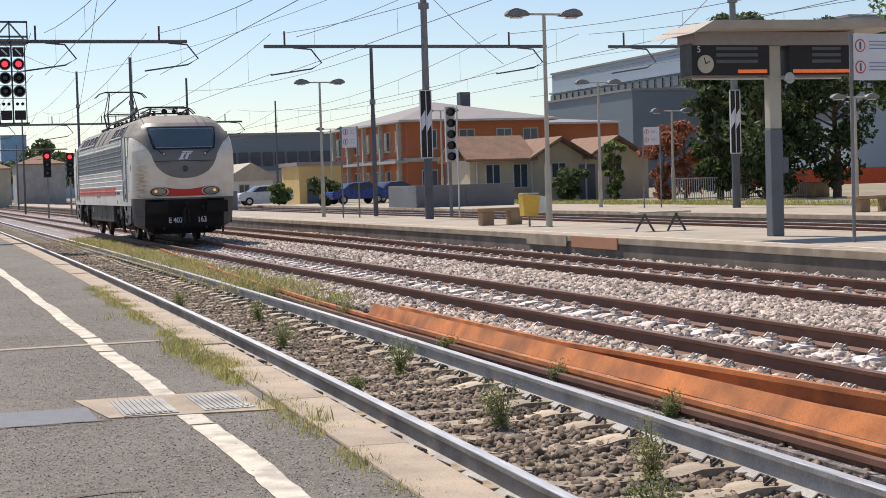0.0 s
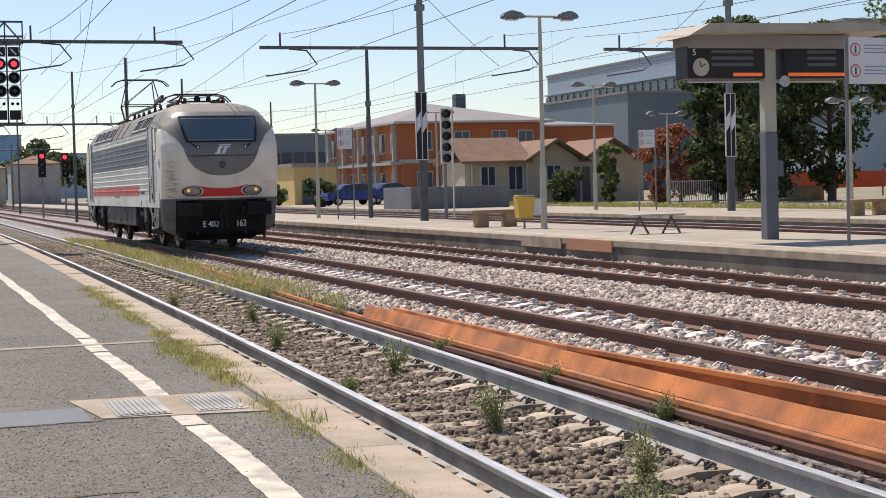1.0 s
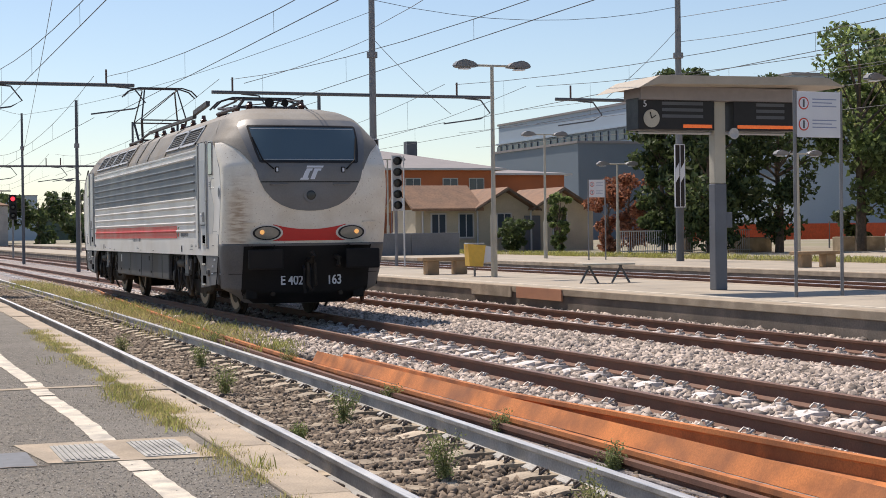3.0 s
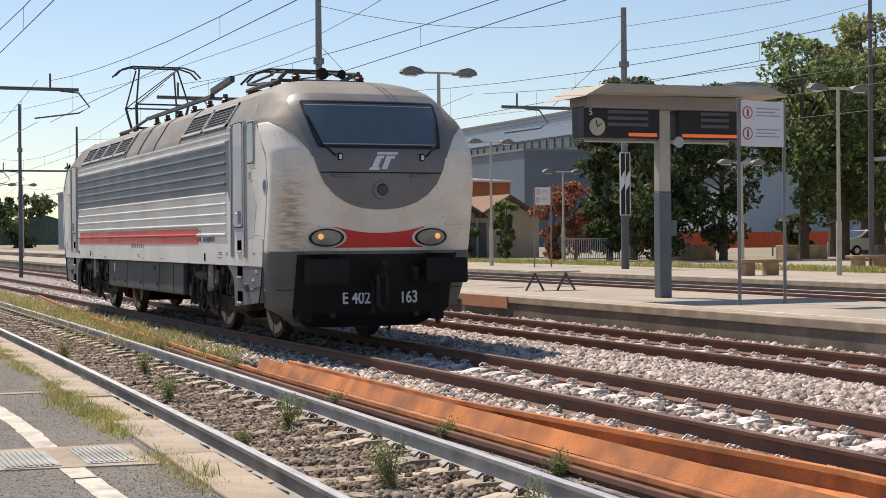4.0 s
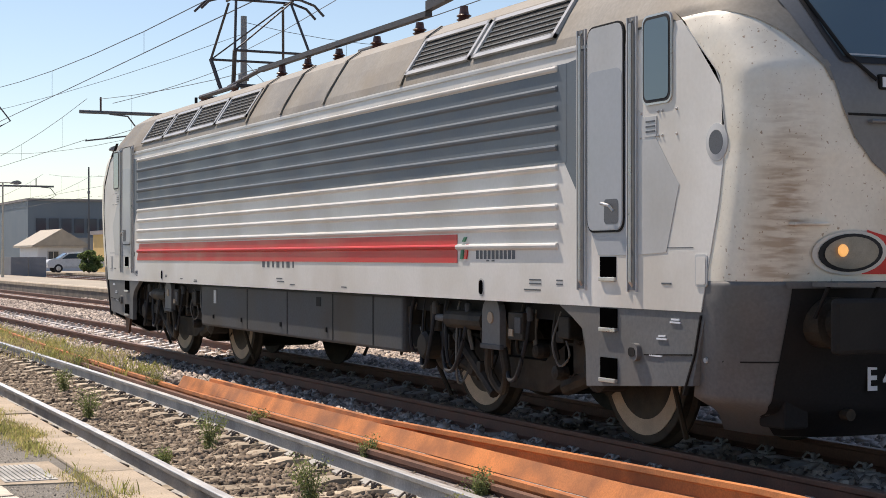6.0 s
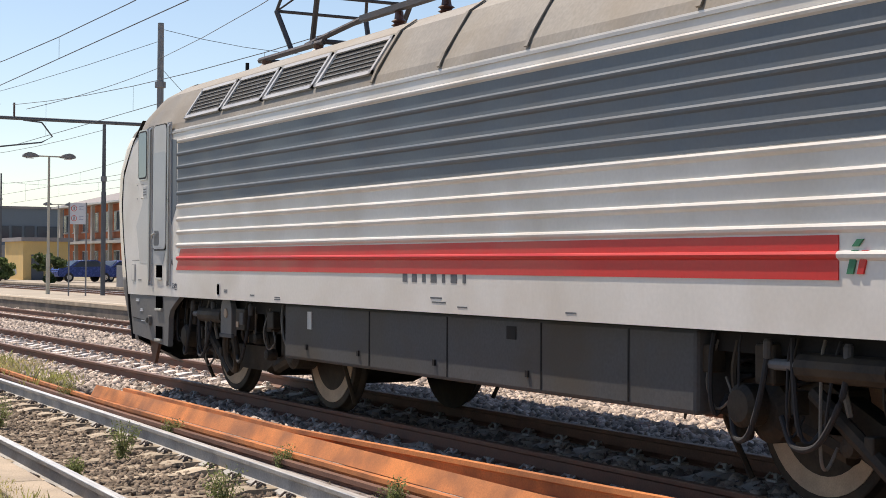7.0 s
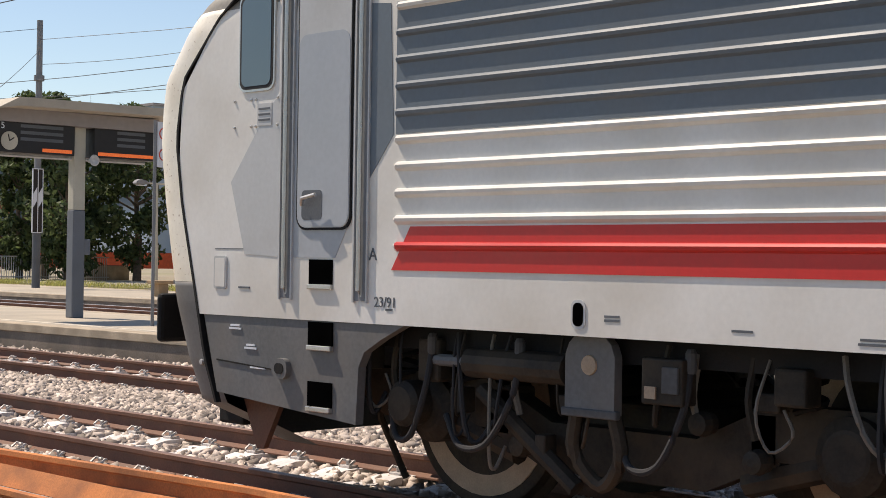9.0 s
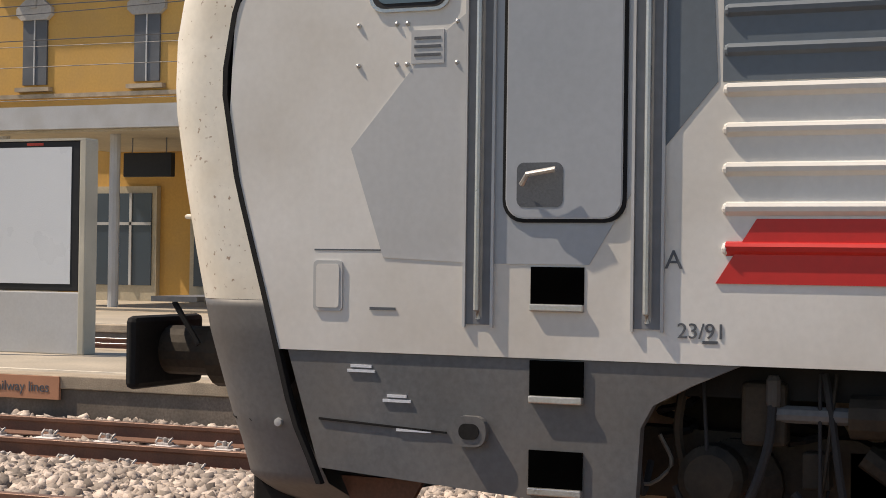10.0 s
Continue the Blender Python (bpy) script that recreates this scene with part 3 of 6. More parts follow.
loco = thing("electric_locomotive", "weathered white and slate electric locomotive with red stripe on rusty rails", "locomotive")
PROFILE = [(.45, 1.40), (.9, 1.47), (1.12, 1.5), (1.6, 1.5), (2.1, 1.5), (2.6, 1.5), (3.0, 1.5), (3.10, 1.49), (3.18, 1.46), (3.4, 1.33), (3.6, 1.20), (3.70, 1.05), (3.76, .9), (3.8, .70)]


def shell(rows, side_y=None):
    """The long body between the seams of both noses."""
    bm = bmesh.new()
    for s in (-1, 1):
        grid = [[bm.verts.new((s * x, y, z)) for y in [(interp(SEAM, z) + (REAR if k > 0 else 0)) * k / 12 for k in range(-12, 13)]] for z, x in rows]
        for r0, r1 in zip(grid, grid[1:]):
            for i in range(24):
                bm.faces.new((r0[i], r0[i + 1], r1[i + 1], r1[i]))
    return bm


part("body_side", shell([r for r in PROFILE if 1.12 <= r[0] <= 3.10]), "white", loco, "dirty white corrugated body side", smooth=True)
roof_bm = shell([r for r in PROFILE if r[0] >= 3.10])
e0 = interp(SEAM, 3.8)
roof_bm.faces.new([roof_bm.verts.new(p) for p in ((-.7, -e0, 3.8), (.7, -e0, 3.8), (.7, e0 + REAR, 3.8), (-.7, e0 + REAR, 3.8))])
part("roof", roof_bm, "roof_grey", loco, "weathered grey roof")
part("underframe", B(-1.3, 1.3, -8.3, 8.3, .98, 1.115), "black", loco)
part("equipment_case", B(-1.42, 1.42, -3.35, 3.5, .57, 1.115, bevel=.03), "case", loco, "dark grey equipment case with stains")
for s in (-1, 1):
    for y in (-2.6, -1.47, 0.0, 1.49):
        part("case_joint", B(s * 1.421 - .004, s * 1.421 + .004, y - .008, y + .008, .6, 1.09), "black", loco)
    part("case_opening", B(s * 1.422 - .004, s * 1.422 + .004, -1.11, -.97, .95, 1.05), "black", loco)
    part("case_hatch", B(s * 1.424 - .006, s * 1.424 + .006, 2.79, 2.89, .88, 1.05), "lgrey", loco)
    for y in (-1.3, .2, 1.7, 2.9):
        part("catch", B(s * 1.424 - .01, s * 1.424 + .01, y, y + .04, .68, .73), "black", loco)

# ribs, bands, louvres
for s in (-1, 1):
    part("slate_band", B(s * 1.502 - .003, s * 1.502 + .003, -6.72, 6.66, 2.215, 2.975), "slate", loco, "slate grey upper band")
    pts = [(-4.75, 1.435), (-4.75, 1.685), (6.52, 1.685), (6.68, 1.435)] if s < 0 else [(4.75, 1.435), (4.75, 1.685), (-6.52, 1.685), (-6.68, 1.435)]
    part("red_stripe", PR(pts, "x", s * 1.503 - .004, s * 1.503 + .004), "red", loco, "red stripe")
    for k in range(10):
        z = 1.572 + .153 * k
        col = "slate" if 4.5 < k < 9 else ("red" if k == 0 else "white")
        bm = bmesh.new()
        prism(bm, [(s * 1.500, z - .03), (s * 1.522, z - .012), (s * 1.526, z + .006), (s * 1.518, z + .02), (s * 1.500, z + .026)], "y", -6.57, 6.64)
        part("rib", bm, col, loco)
        if k == 0:
            part("rib", PR([(s * 1.500, z - .031), (s * 1.523, z - .013), (s * 1.527, z + .006), (s * 1.519, z + .021), (s * 1.500, z + .027)], "y", -6.575, -4.75) if s < 0 else PR([(s * 1.500, z - .031), (s * 1.523, z - .013), (s * 1.527, z + .006), (s * 1.519, z + .021), (s * 1.500, z + .027)], "y", 4.75, 6.645), "white", loco)
        for ye in (-6.57, 6.64):
            bm = bmesh.new()
            lathe(bm, [(.001, -.012), (.02, -.008), (.026, 0), (.02, .012), (.001, .02)], "y", 10, (s * 1.502, ye, z - .002))
            part("rib_end", bm, "white" if k < 5 else col, loco)

    def lou(y0, y1):
        fr = bmesh.new()
        def sp(z):
            return s * (1.452 - (z - 3.2) * .65)
        for a, b, c, d in ((y0, y1, 3.2, 3.235), (y0, y1, 3.53, 3.565), (y0, y0 + .05, 3.2, 3.565), (y1 - .05, y1, 3.2, 3.565)):
            prism(fr, [(sp(c), c), (sp(d), d), (sp(d) + s * .03, d + .01), (sp(c) + s * .03, c + .01)], "y", a, b)
        f = part("louvre_panel", fr, "lgrey", loco, "roof louvre grille")
        part("louvre_backing", PR([(sp(3.22), 3.22), (sp(3.55), 3.55), (sp(3.55) + s * .008, 3.555), (sp(3.22) + s * .008, 3.225)], "y", y0 + .02, y1 - .02), "black", f)
        for i in range(6):
            z = 3.262 + i * .046
            part("slat", PR([(sp(z), z), (sp(z) + s * .028, z - .012), (sp(z) + s * .030, z - .004), (sp(z + .008), z + .008)], "y", y0 + .05, y1 - .05), "lgrey", f)

    for y0, y1 in ((5.35, 6.55), (4.1, 5.28), (2.75, 4.03), (1.4, 2.68), (-4.9, -3.5), (-6.45, -4.97)):
        lou(y0, y1)
    for y in (-1.35, .05, 1.33, -3.45):
        zz = [(s * 1.49, 3.12), (s * 1.43, 3.25), (s * 1.21, 3.6), (s * 1.05, 3.71)]
        part("roof_strap", PR(zz + [(x + s * .012, z + .008) for x, z in zz[::-1]], "y", y - .025, y + .025), "roof_grey", loco)
    part("gutter", B(s * 1.497 - .012, s * 1.497 + .012, -7.5, 7.5, 3.055, 3.08), "lgrey", loco)


# cab sides: both ends, both sides
def cab_end():
    """One cab at the -y end; the other is its half-turn copy."""
    out = []

    def add(name, bm, material, label="", smooth=False, parent=None):
        o = part(name, bm, material, parent or loco, label, smooth)
        out.append(o)
        return o

    add("nose", nose_shell(1.33, 3.12, 52), "nose_white", "dirty cream rounded cab nose", True)
    add("brow", nose_shell(3.1205, 3.8, 24), "roof_grey", "sooty grey roof brow over the windscreen", True)
    for s in (-1, 1):
        rows = [(2.62, .985), (2.72, 1.03), (2.85, 1.12), (2.95, 1.20), (3.05, 1.32), (3.12, 1.44)]
        add("brow_side", skin_patch([(z, s * (interp(UEDGE, z) - .02), s * b) for z, b in rows], .011, 40), "roof_grey", "", True)
    add("apron", nose_shell(.26, 1.328, 34), "skirt", "dark grey lower nose", True)
    add("apron_joint", skin_patch([(.795, -1.44, 1.44), (.806, -1.44, 1.44)], .004, 40), "black")
    U = [(1.90, .08), (1.915, .24), (1.94, .36), (2.0, .52), (2.1, .68), (2.25, .82), (2.45, .92), (2.7, .99), (2.95, 1.06), (3.2, 1.12), (3.42, 1.14), (3.5, 1.08), (3.54, .98)]
    add("mask", skin_patch([(z, -a, a) for z, a in U], .014, 48), "mask", "dark grey windscreen mask", True)
    add("windscreen_gasket", skin_patch([(z, -a, a) for z, a in ((2.74, .86), (2.76, .90), (2.95, .945), (3.2, .985), (3.40, 1.0), (3.43, .97))], .020, 40), "rubber", smooth=True)
    add("windscreen", skin_patch([(z, -a, a) for z, a in ((2.785, .86), (2.95, .905), (3.2, .945), (3.39, .965))], .026, 40), "glass", "tinted windscreen", True)
    for z, a in ((2.80, .84), (3.36, .94)):
        add("windscreen_strip", skin_patch([(z - .006, -a, a), (z + .006, -a, a)], .029, 40), "lgrey")
    add("mask_joint", skin_patch([(2.395, -.88, .88), (2.412, -.885, .885)], .018, 48), "black")
    for x0 in (-.72, .42):
        add("grab_bar", TB([(x0, nose_y(x0, 2.36, .0), 2.36), (x0, nose_y(x0, 2.36, .05), 2.36), (x0 + .3, nose_y(x0 + .3, 2.36, .05), 2.36), (x0 + .3, nose_y(x0 + .3, 2.36), 2.36)], .012), "mask")
    add("centre_lamp", lathe(bmesh.new(), [(.125, .02), (.12, .05), (.09, .055)], "y", 24, (0, nose_y(0, 2.17, .055), 2.17)), "mask")
    add("centre_lens", lathe(bmesh.new(), [(.085, .0), (.06, -.012), (.001, -.016)], "y", 20, (0, nose_y(0, 2.17, .04), 2.17)), "lens")
    # wipers
    for s in (-1, 1):
        a, b, c = (s * .66, 2.63), (s * .84, 2.80), (s * .95, 3.20)
        add("wiper", TB([(x, nose_y(x, z, .04), z) for x, z in (a, b, c)], .013, 6), "black")
        add("washer_box", B(s * .6 - .035, s * .6 + .035, nose_y(.6, 2.62, .04), nose_y(.6, 2.62) + .02, 2.57, 2.67, bevel=.01), "black")
        add("washer_jet", B(s * .6 - .018, s * .6 + .018, nose_y(.6, 2.62, .046), nose_y(.6, 2.62, .03), 2.585, 2.65), "sign_white")
        # headlight clusters
        el = [(q, s * .77 + .25 * math.cos(q), 1.515 + .125 * math.sin(q)) for q in [2 * math.pi * i / 24 for i in range(24)]]

        def disc(k, out_d):
            bm = bmesh.new()
            c0 = bm.verts.new((s * .77, nose_y(s * .77, 1.515, out_d + .012), 1.515))
            ring = [bm.verts.new((s * .77 + (x - s * .77) * k, nose_y(s * .77 + (x - s * .77) * k, 1.515 + (z - 1.515) * k, out_d), 1.515 + (z - 1.515) * k)) for _, x, z in el]
            for i in range(24):
                bm.faces.new((c0, ring[i], ring[(i + 1) % 24]))
            return bm
        h = add("headlight", disc(1.0, .022), "rubber", "oval headlight cluster")
        add("surround", disc(1.16, .015), "white", "white painted outline", parent=h)
        add("lens", disc(.84, .032), "lamp_glass", parent=h)
        x = s * .77 + s * .09
        add("bulb", lathe(bmesh.new(), [(.042, 0), (.036, -.012), (.001, -.018)], "y", 12, (x, nose_y(x, 1.53, .05), 1.53)), "head_lamp", "lit warm bulb", parent=h)
        add("handrail_nose", TB([(s * .98, nose_y(s * .98, 1.70), 1.70), (s * .98, nose_y(s * .98, 1.70, .05), 1.70), (s * 1.22, nose_y(s * 1.22, 1.70, .05), 1.70), (s * 1.22, nose_y(s * 1.22, 1.70), 1.70)], .011), "nose_white")
    bm = bmesh.new()
    nx = 24
    grid = []
    for j in range(6):
        row = []
        for i in range(nx + 1):
            x = -.66 + 1.32 * i / nx
            lo, hi = 1.375, 1.575 + .09 * (x / .66) ** 2
            z = lo + (hi - lo) * j / 5
            row.append(bm.verts.new((x, nose_y(x, z, .012), z)))
        grid.append(row)
    for r0, r1 in zip(grid, grid[1:]):
        for i in range(nx):
            bm.faces.new((r0[i], r0[i + 1], r1[i + 1], r1[i]))
    add("red_panel", bm, "red", "red front panel", True)
    # emblem on the mask, plain slanted bars
    for z0, z1, x0, x1 in ((2.655, 2.69, -.10, .20), (2.60, 2.64, -.09, .02), (2.60, 2.64, .05, .18), (2.45, 2.60, -.10, -.01), (2.45, 2.60, .05, .13), (2.44, 2.475, -.13, .02)):
        sh = .45
        bm = bmesh.new()
        bm.faces.new([bm.verts.new((x, nose_y(x, z, .020), z)) for x, z in ((x0 + (z0 - 2.58) * sh, z0), (x1 + (z0 - 2.58) * sh, z0), (x1 + (z1 - 2.58) * sh, z1), (x0 + (z1 - 2.58) * sh, z1))])
        add("emblem_bar", bm, "sign_white")
    # buffer beam and lower front
    add("front_panel", skin_patch([(z, -min(1.16, interp(WIDTH, z) - .06), min(1.16, interp(WIDTH, z) - .06)) for z in np.linspace(.265, 1.30, 14)], .010, 40), "black", "black lower front panel", True)
    add("beam_edge", skin_patch([(1.285, -1.2, 1.2), (1.325, -1.22, 1.22)], .03, 20), "skirt")
    for s in (-1, 1):
        b = add("buffer", B(s * .875 - .31, s * .875 + .31, -9.55, -9.48, .88, 1.23, bevel=.03), "black", "rectangular black buffer")
        add("buffer_stem", lathe(bmesh.new(), [(.17, -8.84), (.17, -9.19), (.12, -9.20), (.12, -9.50)], "y", 18, (s * .875, 0, 1.06)), "grease", parent=b)
        add("buffer_step", B(s * .875 - .22, s * .875 + .22, -9.46, -9.20, 1.30, 1.325), "skirt", parent=b)
        for dx in (-.2, .2):
            add("step_bracket", TB([(s * .875 + dx, -9.20, 1.1), (s * .875 + dx, -9.34, 1.3)], .014, 6), "black", parent=b)
        add("corner_step", B(s * .98 - .1, s * .98 + .1, -8.89, -8.6, .35, .55, bevel=.02), "black")
        add("brake_hose", TB([(-.04 + s * .04, -8.94, .98), (-.04 + s * .05, -9.14, .88), (-.05 + s * .05, -9.14, .6), (-.06, -9.08, .46)], .025, 8), "rubber")
        add("hose_cock", lathe(bmesh.new(), [(.04, -9.28), (.04, -9.20)], "y", 10, (s * .62, .28, .44)), "grease")
    add("coupling_hook", TB([(0, -8.99, 1.02), (0, -9.34, 1.02), (0, -9.44, 1.1), (0, -9.34, 1.16)], .05, 8), "grease")
    add("screw_coupling", TB([(-.06, -9.29, 1.0), (-.07, -9.31, .6), (0, -9.32, .5), (.07, -9.31, .6), (.06, -9.29, 1.0)], .028, 8), "grease")
    add("multi_cable", TB([(.5, -9.06, 1.1), (.52, -9.24, 1.06), (.5, -9.26, .92)], .05, 8), "grease")
    # number lettering
    m0 = Matrix(((.78, 0, 0, -.28), (0, 0, -1, nose_y(.5, .68, .026)), (0, 1, 0, .60), (0, 0, 0, 1)))
    out.append(text("number_lettering", "E 402", .235, "sign_white", loco, m0, bold=.005))
    m0 = Matrix(((.78, 0, 0, .50), (0, 0, -1, nose_y(.5, .68, .026)), (0, 1, 0, .60), (0, 0, 0, 1)))
    out.append(text("number_lettering", "163", .235, "sign_white", loco, m0, bold=.005))
    # sides
    for s in (-1, 1):
        hq = .26 if s < 0 else 0

        def side(poly, d, t=.004):
            return PR(poly, "x", s * (1.5 + d) - t, s * (1.5 + d) + t)
        add("cab_skirt", PR([(-8.42, .62), (-7.0, .52), (-6.98, .86), (-6.93, .95), (-6.78, 1.03), (-6.58, 1.118), (-8.58, 1.118)], "x", s * 1.46 - .03, s * 1.46 + .03), "skirt", "dark grey cab skirt")
        for z0, z1, hw, cm in ((.55, 3.3, .012, "black"),) if s > 0 else ((.55, 1.1, .006, "black"), (1.14, 3.05, .004, "lgrey")):
            zs = np.linspace(z0, z1, 24)
            add("seam", PR([(-interp(SEAM, z) - hw, z) for z in zs] + [(-interp(SEAM, z) + hw, z) for z in zs[::-1]], "x", s * 1.485 - .02, s * 1.485 + (.02 if s > 0 else .018)), cm)
        add("slate_wedge", side([(-6.72, 2.975), (-6.68, 2.215), (-6.98, 1.86), (-6.98, 3.0)], .0015, .002), "slate")
        add("grey_wedge", side([(-6.98, 2.9), (-6.98, 1.86), (-7.2, 1.5), (-7.62, 1.5), (-7.62, 2.9)], .0015, .002), "door_grey")
        add("light_wedge", side([(-7.66, 2.6), (-7.9, 2.42), (-8.28, 1.98), (-8.12, 1.52), (-7.66, 1.5)], .0015, .002), "lgrey")
        d = add("cab_door", side(rounded(-7.575, -7.045, 1.668, 3.2, .09), .004, .008), "black", "cab door with black seal")
        add("door_panel", side(rounded(-7.56, -7.06, 1.683, 3.185, .08), .009, .008), "lgrey", parent=d)
        add("door_tint", side(rounded(-7.555, -7.065, 1.688, 2.86, .075), .0178, .002), "door_grey", parent=d)
        # dark flat patch paints the shade of the hollow behind the handle
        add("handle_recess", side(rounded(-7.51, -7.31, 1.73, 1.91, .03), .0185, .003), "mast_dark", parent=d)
        add("handle", TB([(s * 1.545, -7.48, 1.82), (s * 1.565, -7.45, 1.86), (s * 1.56, -7.33, 1.88)], .012, 8), "steel", parent=d)
        for y in (-7.68, -6.955):
            # grey flat strip paints the shaded hollow behind the handrail
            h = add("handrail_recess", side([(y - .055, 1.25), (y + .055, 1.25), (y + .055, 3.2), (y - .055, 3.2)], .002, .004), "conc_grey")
            add("handrail", TB([(s * 1.50, y, 1.28), (s * 1.525, y, 1.31), (s * 1.525, y, 3.15), (s * 1.50, y, 3.18)], .014, 8), "steel", parent=h)
            for dy in (-.062, .062):
                add("recess_edge", side([(y + dy - .006, 1.24), (y + dy + .006, 1.24), (y + dy + .006, 3.2), (y + dy - .006, 3.2)], .008, .008), "lgrey", parent=h)
        w = add("cab_window", side(rounded(-8.20, -7.82, 2.55, 3.18, .07), .004, .008), "steel", "cab side window")
        add("window_seal", side(rounded(-8.185, -7.835, 2.565, 3.165, .06), .007, .008), "rubber", parent=w)
        add("pane", side(rounded(-8.165, -7.855, 2.585, 3.145, .05), .0105, .007), "glass", parent=w)
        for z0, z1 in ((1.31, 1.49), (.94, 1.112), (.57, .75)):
            # flat panel on the side, its black stands for the step hollow's shade
            st = add("step_recess", side([(-7.45, z0 + .03), (-7.22, z0 + .03), (-7.22, z1), (-7.45, z1)], -.004 if z0 > .6 else -.006, .008), "recess_shade", "flat black panel painted as the shade in a step recess")
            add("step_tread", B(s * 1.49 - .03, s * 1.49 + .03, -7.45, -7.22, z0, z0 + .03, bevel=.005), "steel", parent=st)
        add("hatch_frame", side(rounded(-8.36 - hq, -8.22 - hq, 1.29, 1.505, .02), .003, .006), "lgrey")
        add("hatch_door", side(rounded(-8.345 - hq, -8.235 - hq, 1.305, 1.49, .015), .006, .006), "white")
        add("side_grille", side([(-8.0, 2.33), (-7.85, 2.33), (-7.85, 2.47), (-8.0, 2.47)], .003, .004), "lgrey")
        for i in range(3):
            add("grille_bar", side([(-7.985, 2.36 + i * .035), (-7.865, 2.36 + i * .035), (-7.865, 2.372 + i * .035), (-7.985, 2.372 + i * .035)], .006, .004), "mast_dark")
        for y, z in ((-8.07, 2.5), (-7.79, 2.5), (-8.07, 2.33), (-7.79, 2.33), (-8.25, 2.5), (-8.25, 2.33), (-8.02, 2.5), (-8.02, 2.33)):
            add("bolt", lathe(bmesh.new(), [(.011, 0), (.009, s * .008), (.001, s * .012)], "x", 8, (s * 1.5, y, z)), "steel")
        for z in np.linspace(.8, 3.1, 6):
            yy = interp(SEAM, z) + .10
            bmx = lathe(bmesh.new(), [(.02, 0), (.018, s * .014), (.001, s * .016)], "x", 10, (s * 1.46, -yy, z))
            add("screw", bmx, "lgrey")
        if s < 0:
          add("porthole", lathe(bmesh.new(), [(.125, s * 1.48), (.125, s * 1.506), (.085, s * 1.512)], "x", 20, (0, -8.73, 2.24)), "lgrey", "oval porthole")
          add("porthole_glass", lathe(bmesh.new(), [(.088, s * 1.505), (.08, s * 1.5135), (.001, s * 1.514)], "x", 20, (0, -8.73, 2.24)), "mast_dark")
        add("body_joint", side([(-8.45, 1.548), (-7.78, 1.548), (-7.78, 1.554), (-8.45, 1.554)], .0, .002), "mast_dark")
        add("lower_joint", side([(-8.42, .825), (-7.82, .795), (-7.82, .803), (-8.42, .835)], -.006, .004), "black")
        add("socket", side(rounded(-7.78, -7.63, .75, .875, .05), .008, .02), "skirt")
        add("socket_hole", side(rounded(-7.75, -7.66, .78, .845, .03), .02, .012), "black")
        for y, z, wd in ((-8.22, 1.06, .10), (-8.22, 1.04, .13), (-8.05, .94, .09), (-8.05, .92, .13), (-7.97, .80, .16), (-8.12, 1.305, .12)):
            add("stencil_bar", side([(y - wd / 2, z - .006), (y + wd / 2, z - .006), (y + wd / 2, z + .006), (y - wd / 2, z + .006)], -.006 if z < 1.1 else .001, .004), "sign_white" if z < 1.2 else "mast_dark")
        if s > 0:
            add("jack_plate", PR([(-8.42, .56), (-8.02, .56), (-8.2, .25), (-8.27, .25)], "x", s * 1.25 - .02, s * 1.25 + .02), "rail_rust")
    return out


END = cab_end()
SIDE_PARTS = ("cab_skirt", "slate_wedge", "grey_wedge", "light_wedge", "cab_door", "handrail_recess", "cab_window", "step_recess", "side_grille", "grille_bar", "bolt", "body_joint", "lower_joint", "socket", "socket_hole", "stencil_bar", "jack_plate")
for o in END:
    if o.parent is loco:
        made = o.copy()
        scene.collection.objects.link(made)
        back = 0 if o.name.split(".")[0] in SIDE_PARTS else REAR
        made.matrix_basis = pose(0, back, 0, 0, 0, 180) @ o.matrix_basis
        for ch in o.children:
            c2 = ch.copy()
            scene.collection.objects.link(c2)
            c2.parent = made
sf = Matrix(((0, 0, -1, -1.502), (-1, 0, 0, 6.85), (0, 1, 0, 1.49), (0, 0, 0, 1)))
text("end_letter", "A", .105, "mast_dark", loco, sf)
sf = Matrix(((0, 0, -1, -1.502), (-1, 0, 0, 6.735), (0, 1, 0, 1.22), (0, 0, 0, 1)))
text("stencil", "23/91", .085, "mast_dark", loco, sf)


def stencil(y, z, wd, ht=.012, col="mast_dark"):
    part("stencil_bar", PR([(y - wd / 2, z), (y + wd / 2, z), (y + wd / 2, z + ht), (y - wd / 2, z + ht)], "x", -1.503, -1.498), col, loco)


for k, wd in enumerate((.085, .085, .06, .10, .05, .10, .05)):
    stencil(.62 - k * .175, 1.365, wd, .07)
for y, z, wd in ((.05, 1.235, .2), (.0, 1.20, .24), (6.7, 1.2, .06), (5.0, 1.22, .1), (5.0, 1.2, .1), (4.2, 1.18, .12), (3.5, 1.17, .14), (3.5, 1.15, .16), (-.4, 1.17, .16), (-2, 1.17, .14), (-6.2, 1.3, .2), (-6.2, 1.27, .2), (-6.15, 1.22, .28), (-6.6, 1.27, .1), (-6.6, 1.3, .1), (-5.35, 1.45, .05), (-5.45, 1.45, .05)):
    stencil(y, z, wd)
for k in range(10):
    stencil(-5.15 - k * .075, 1.47, .05, .075)
for z0, z1, y0, c in ((1.47, 1.6, -4.82, "green"), (1.47, 1.6, -4.90, "red"), (1.62, 1.66, -4.86, "green")):
    part("emblem_bar", PR([(y0, z0), (y0 - .05, z0), (y0 - .09, z1), (y0 - .04, z1)], "x", -1.512, -1.5), c, loco)
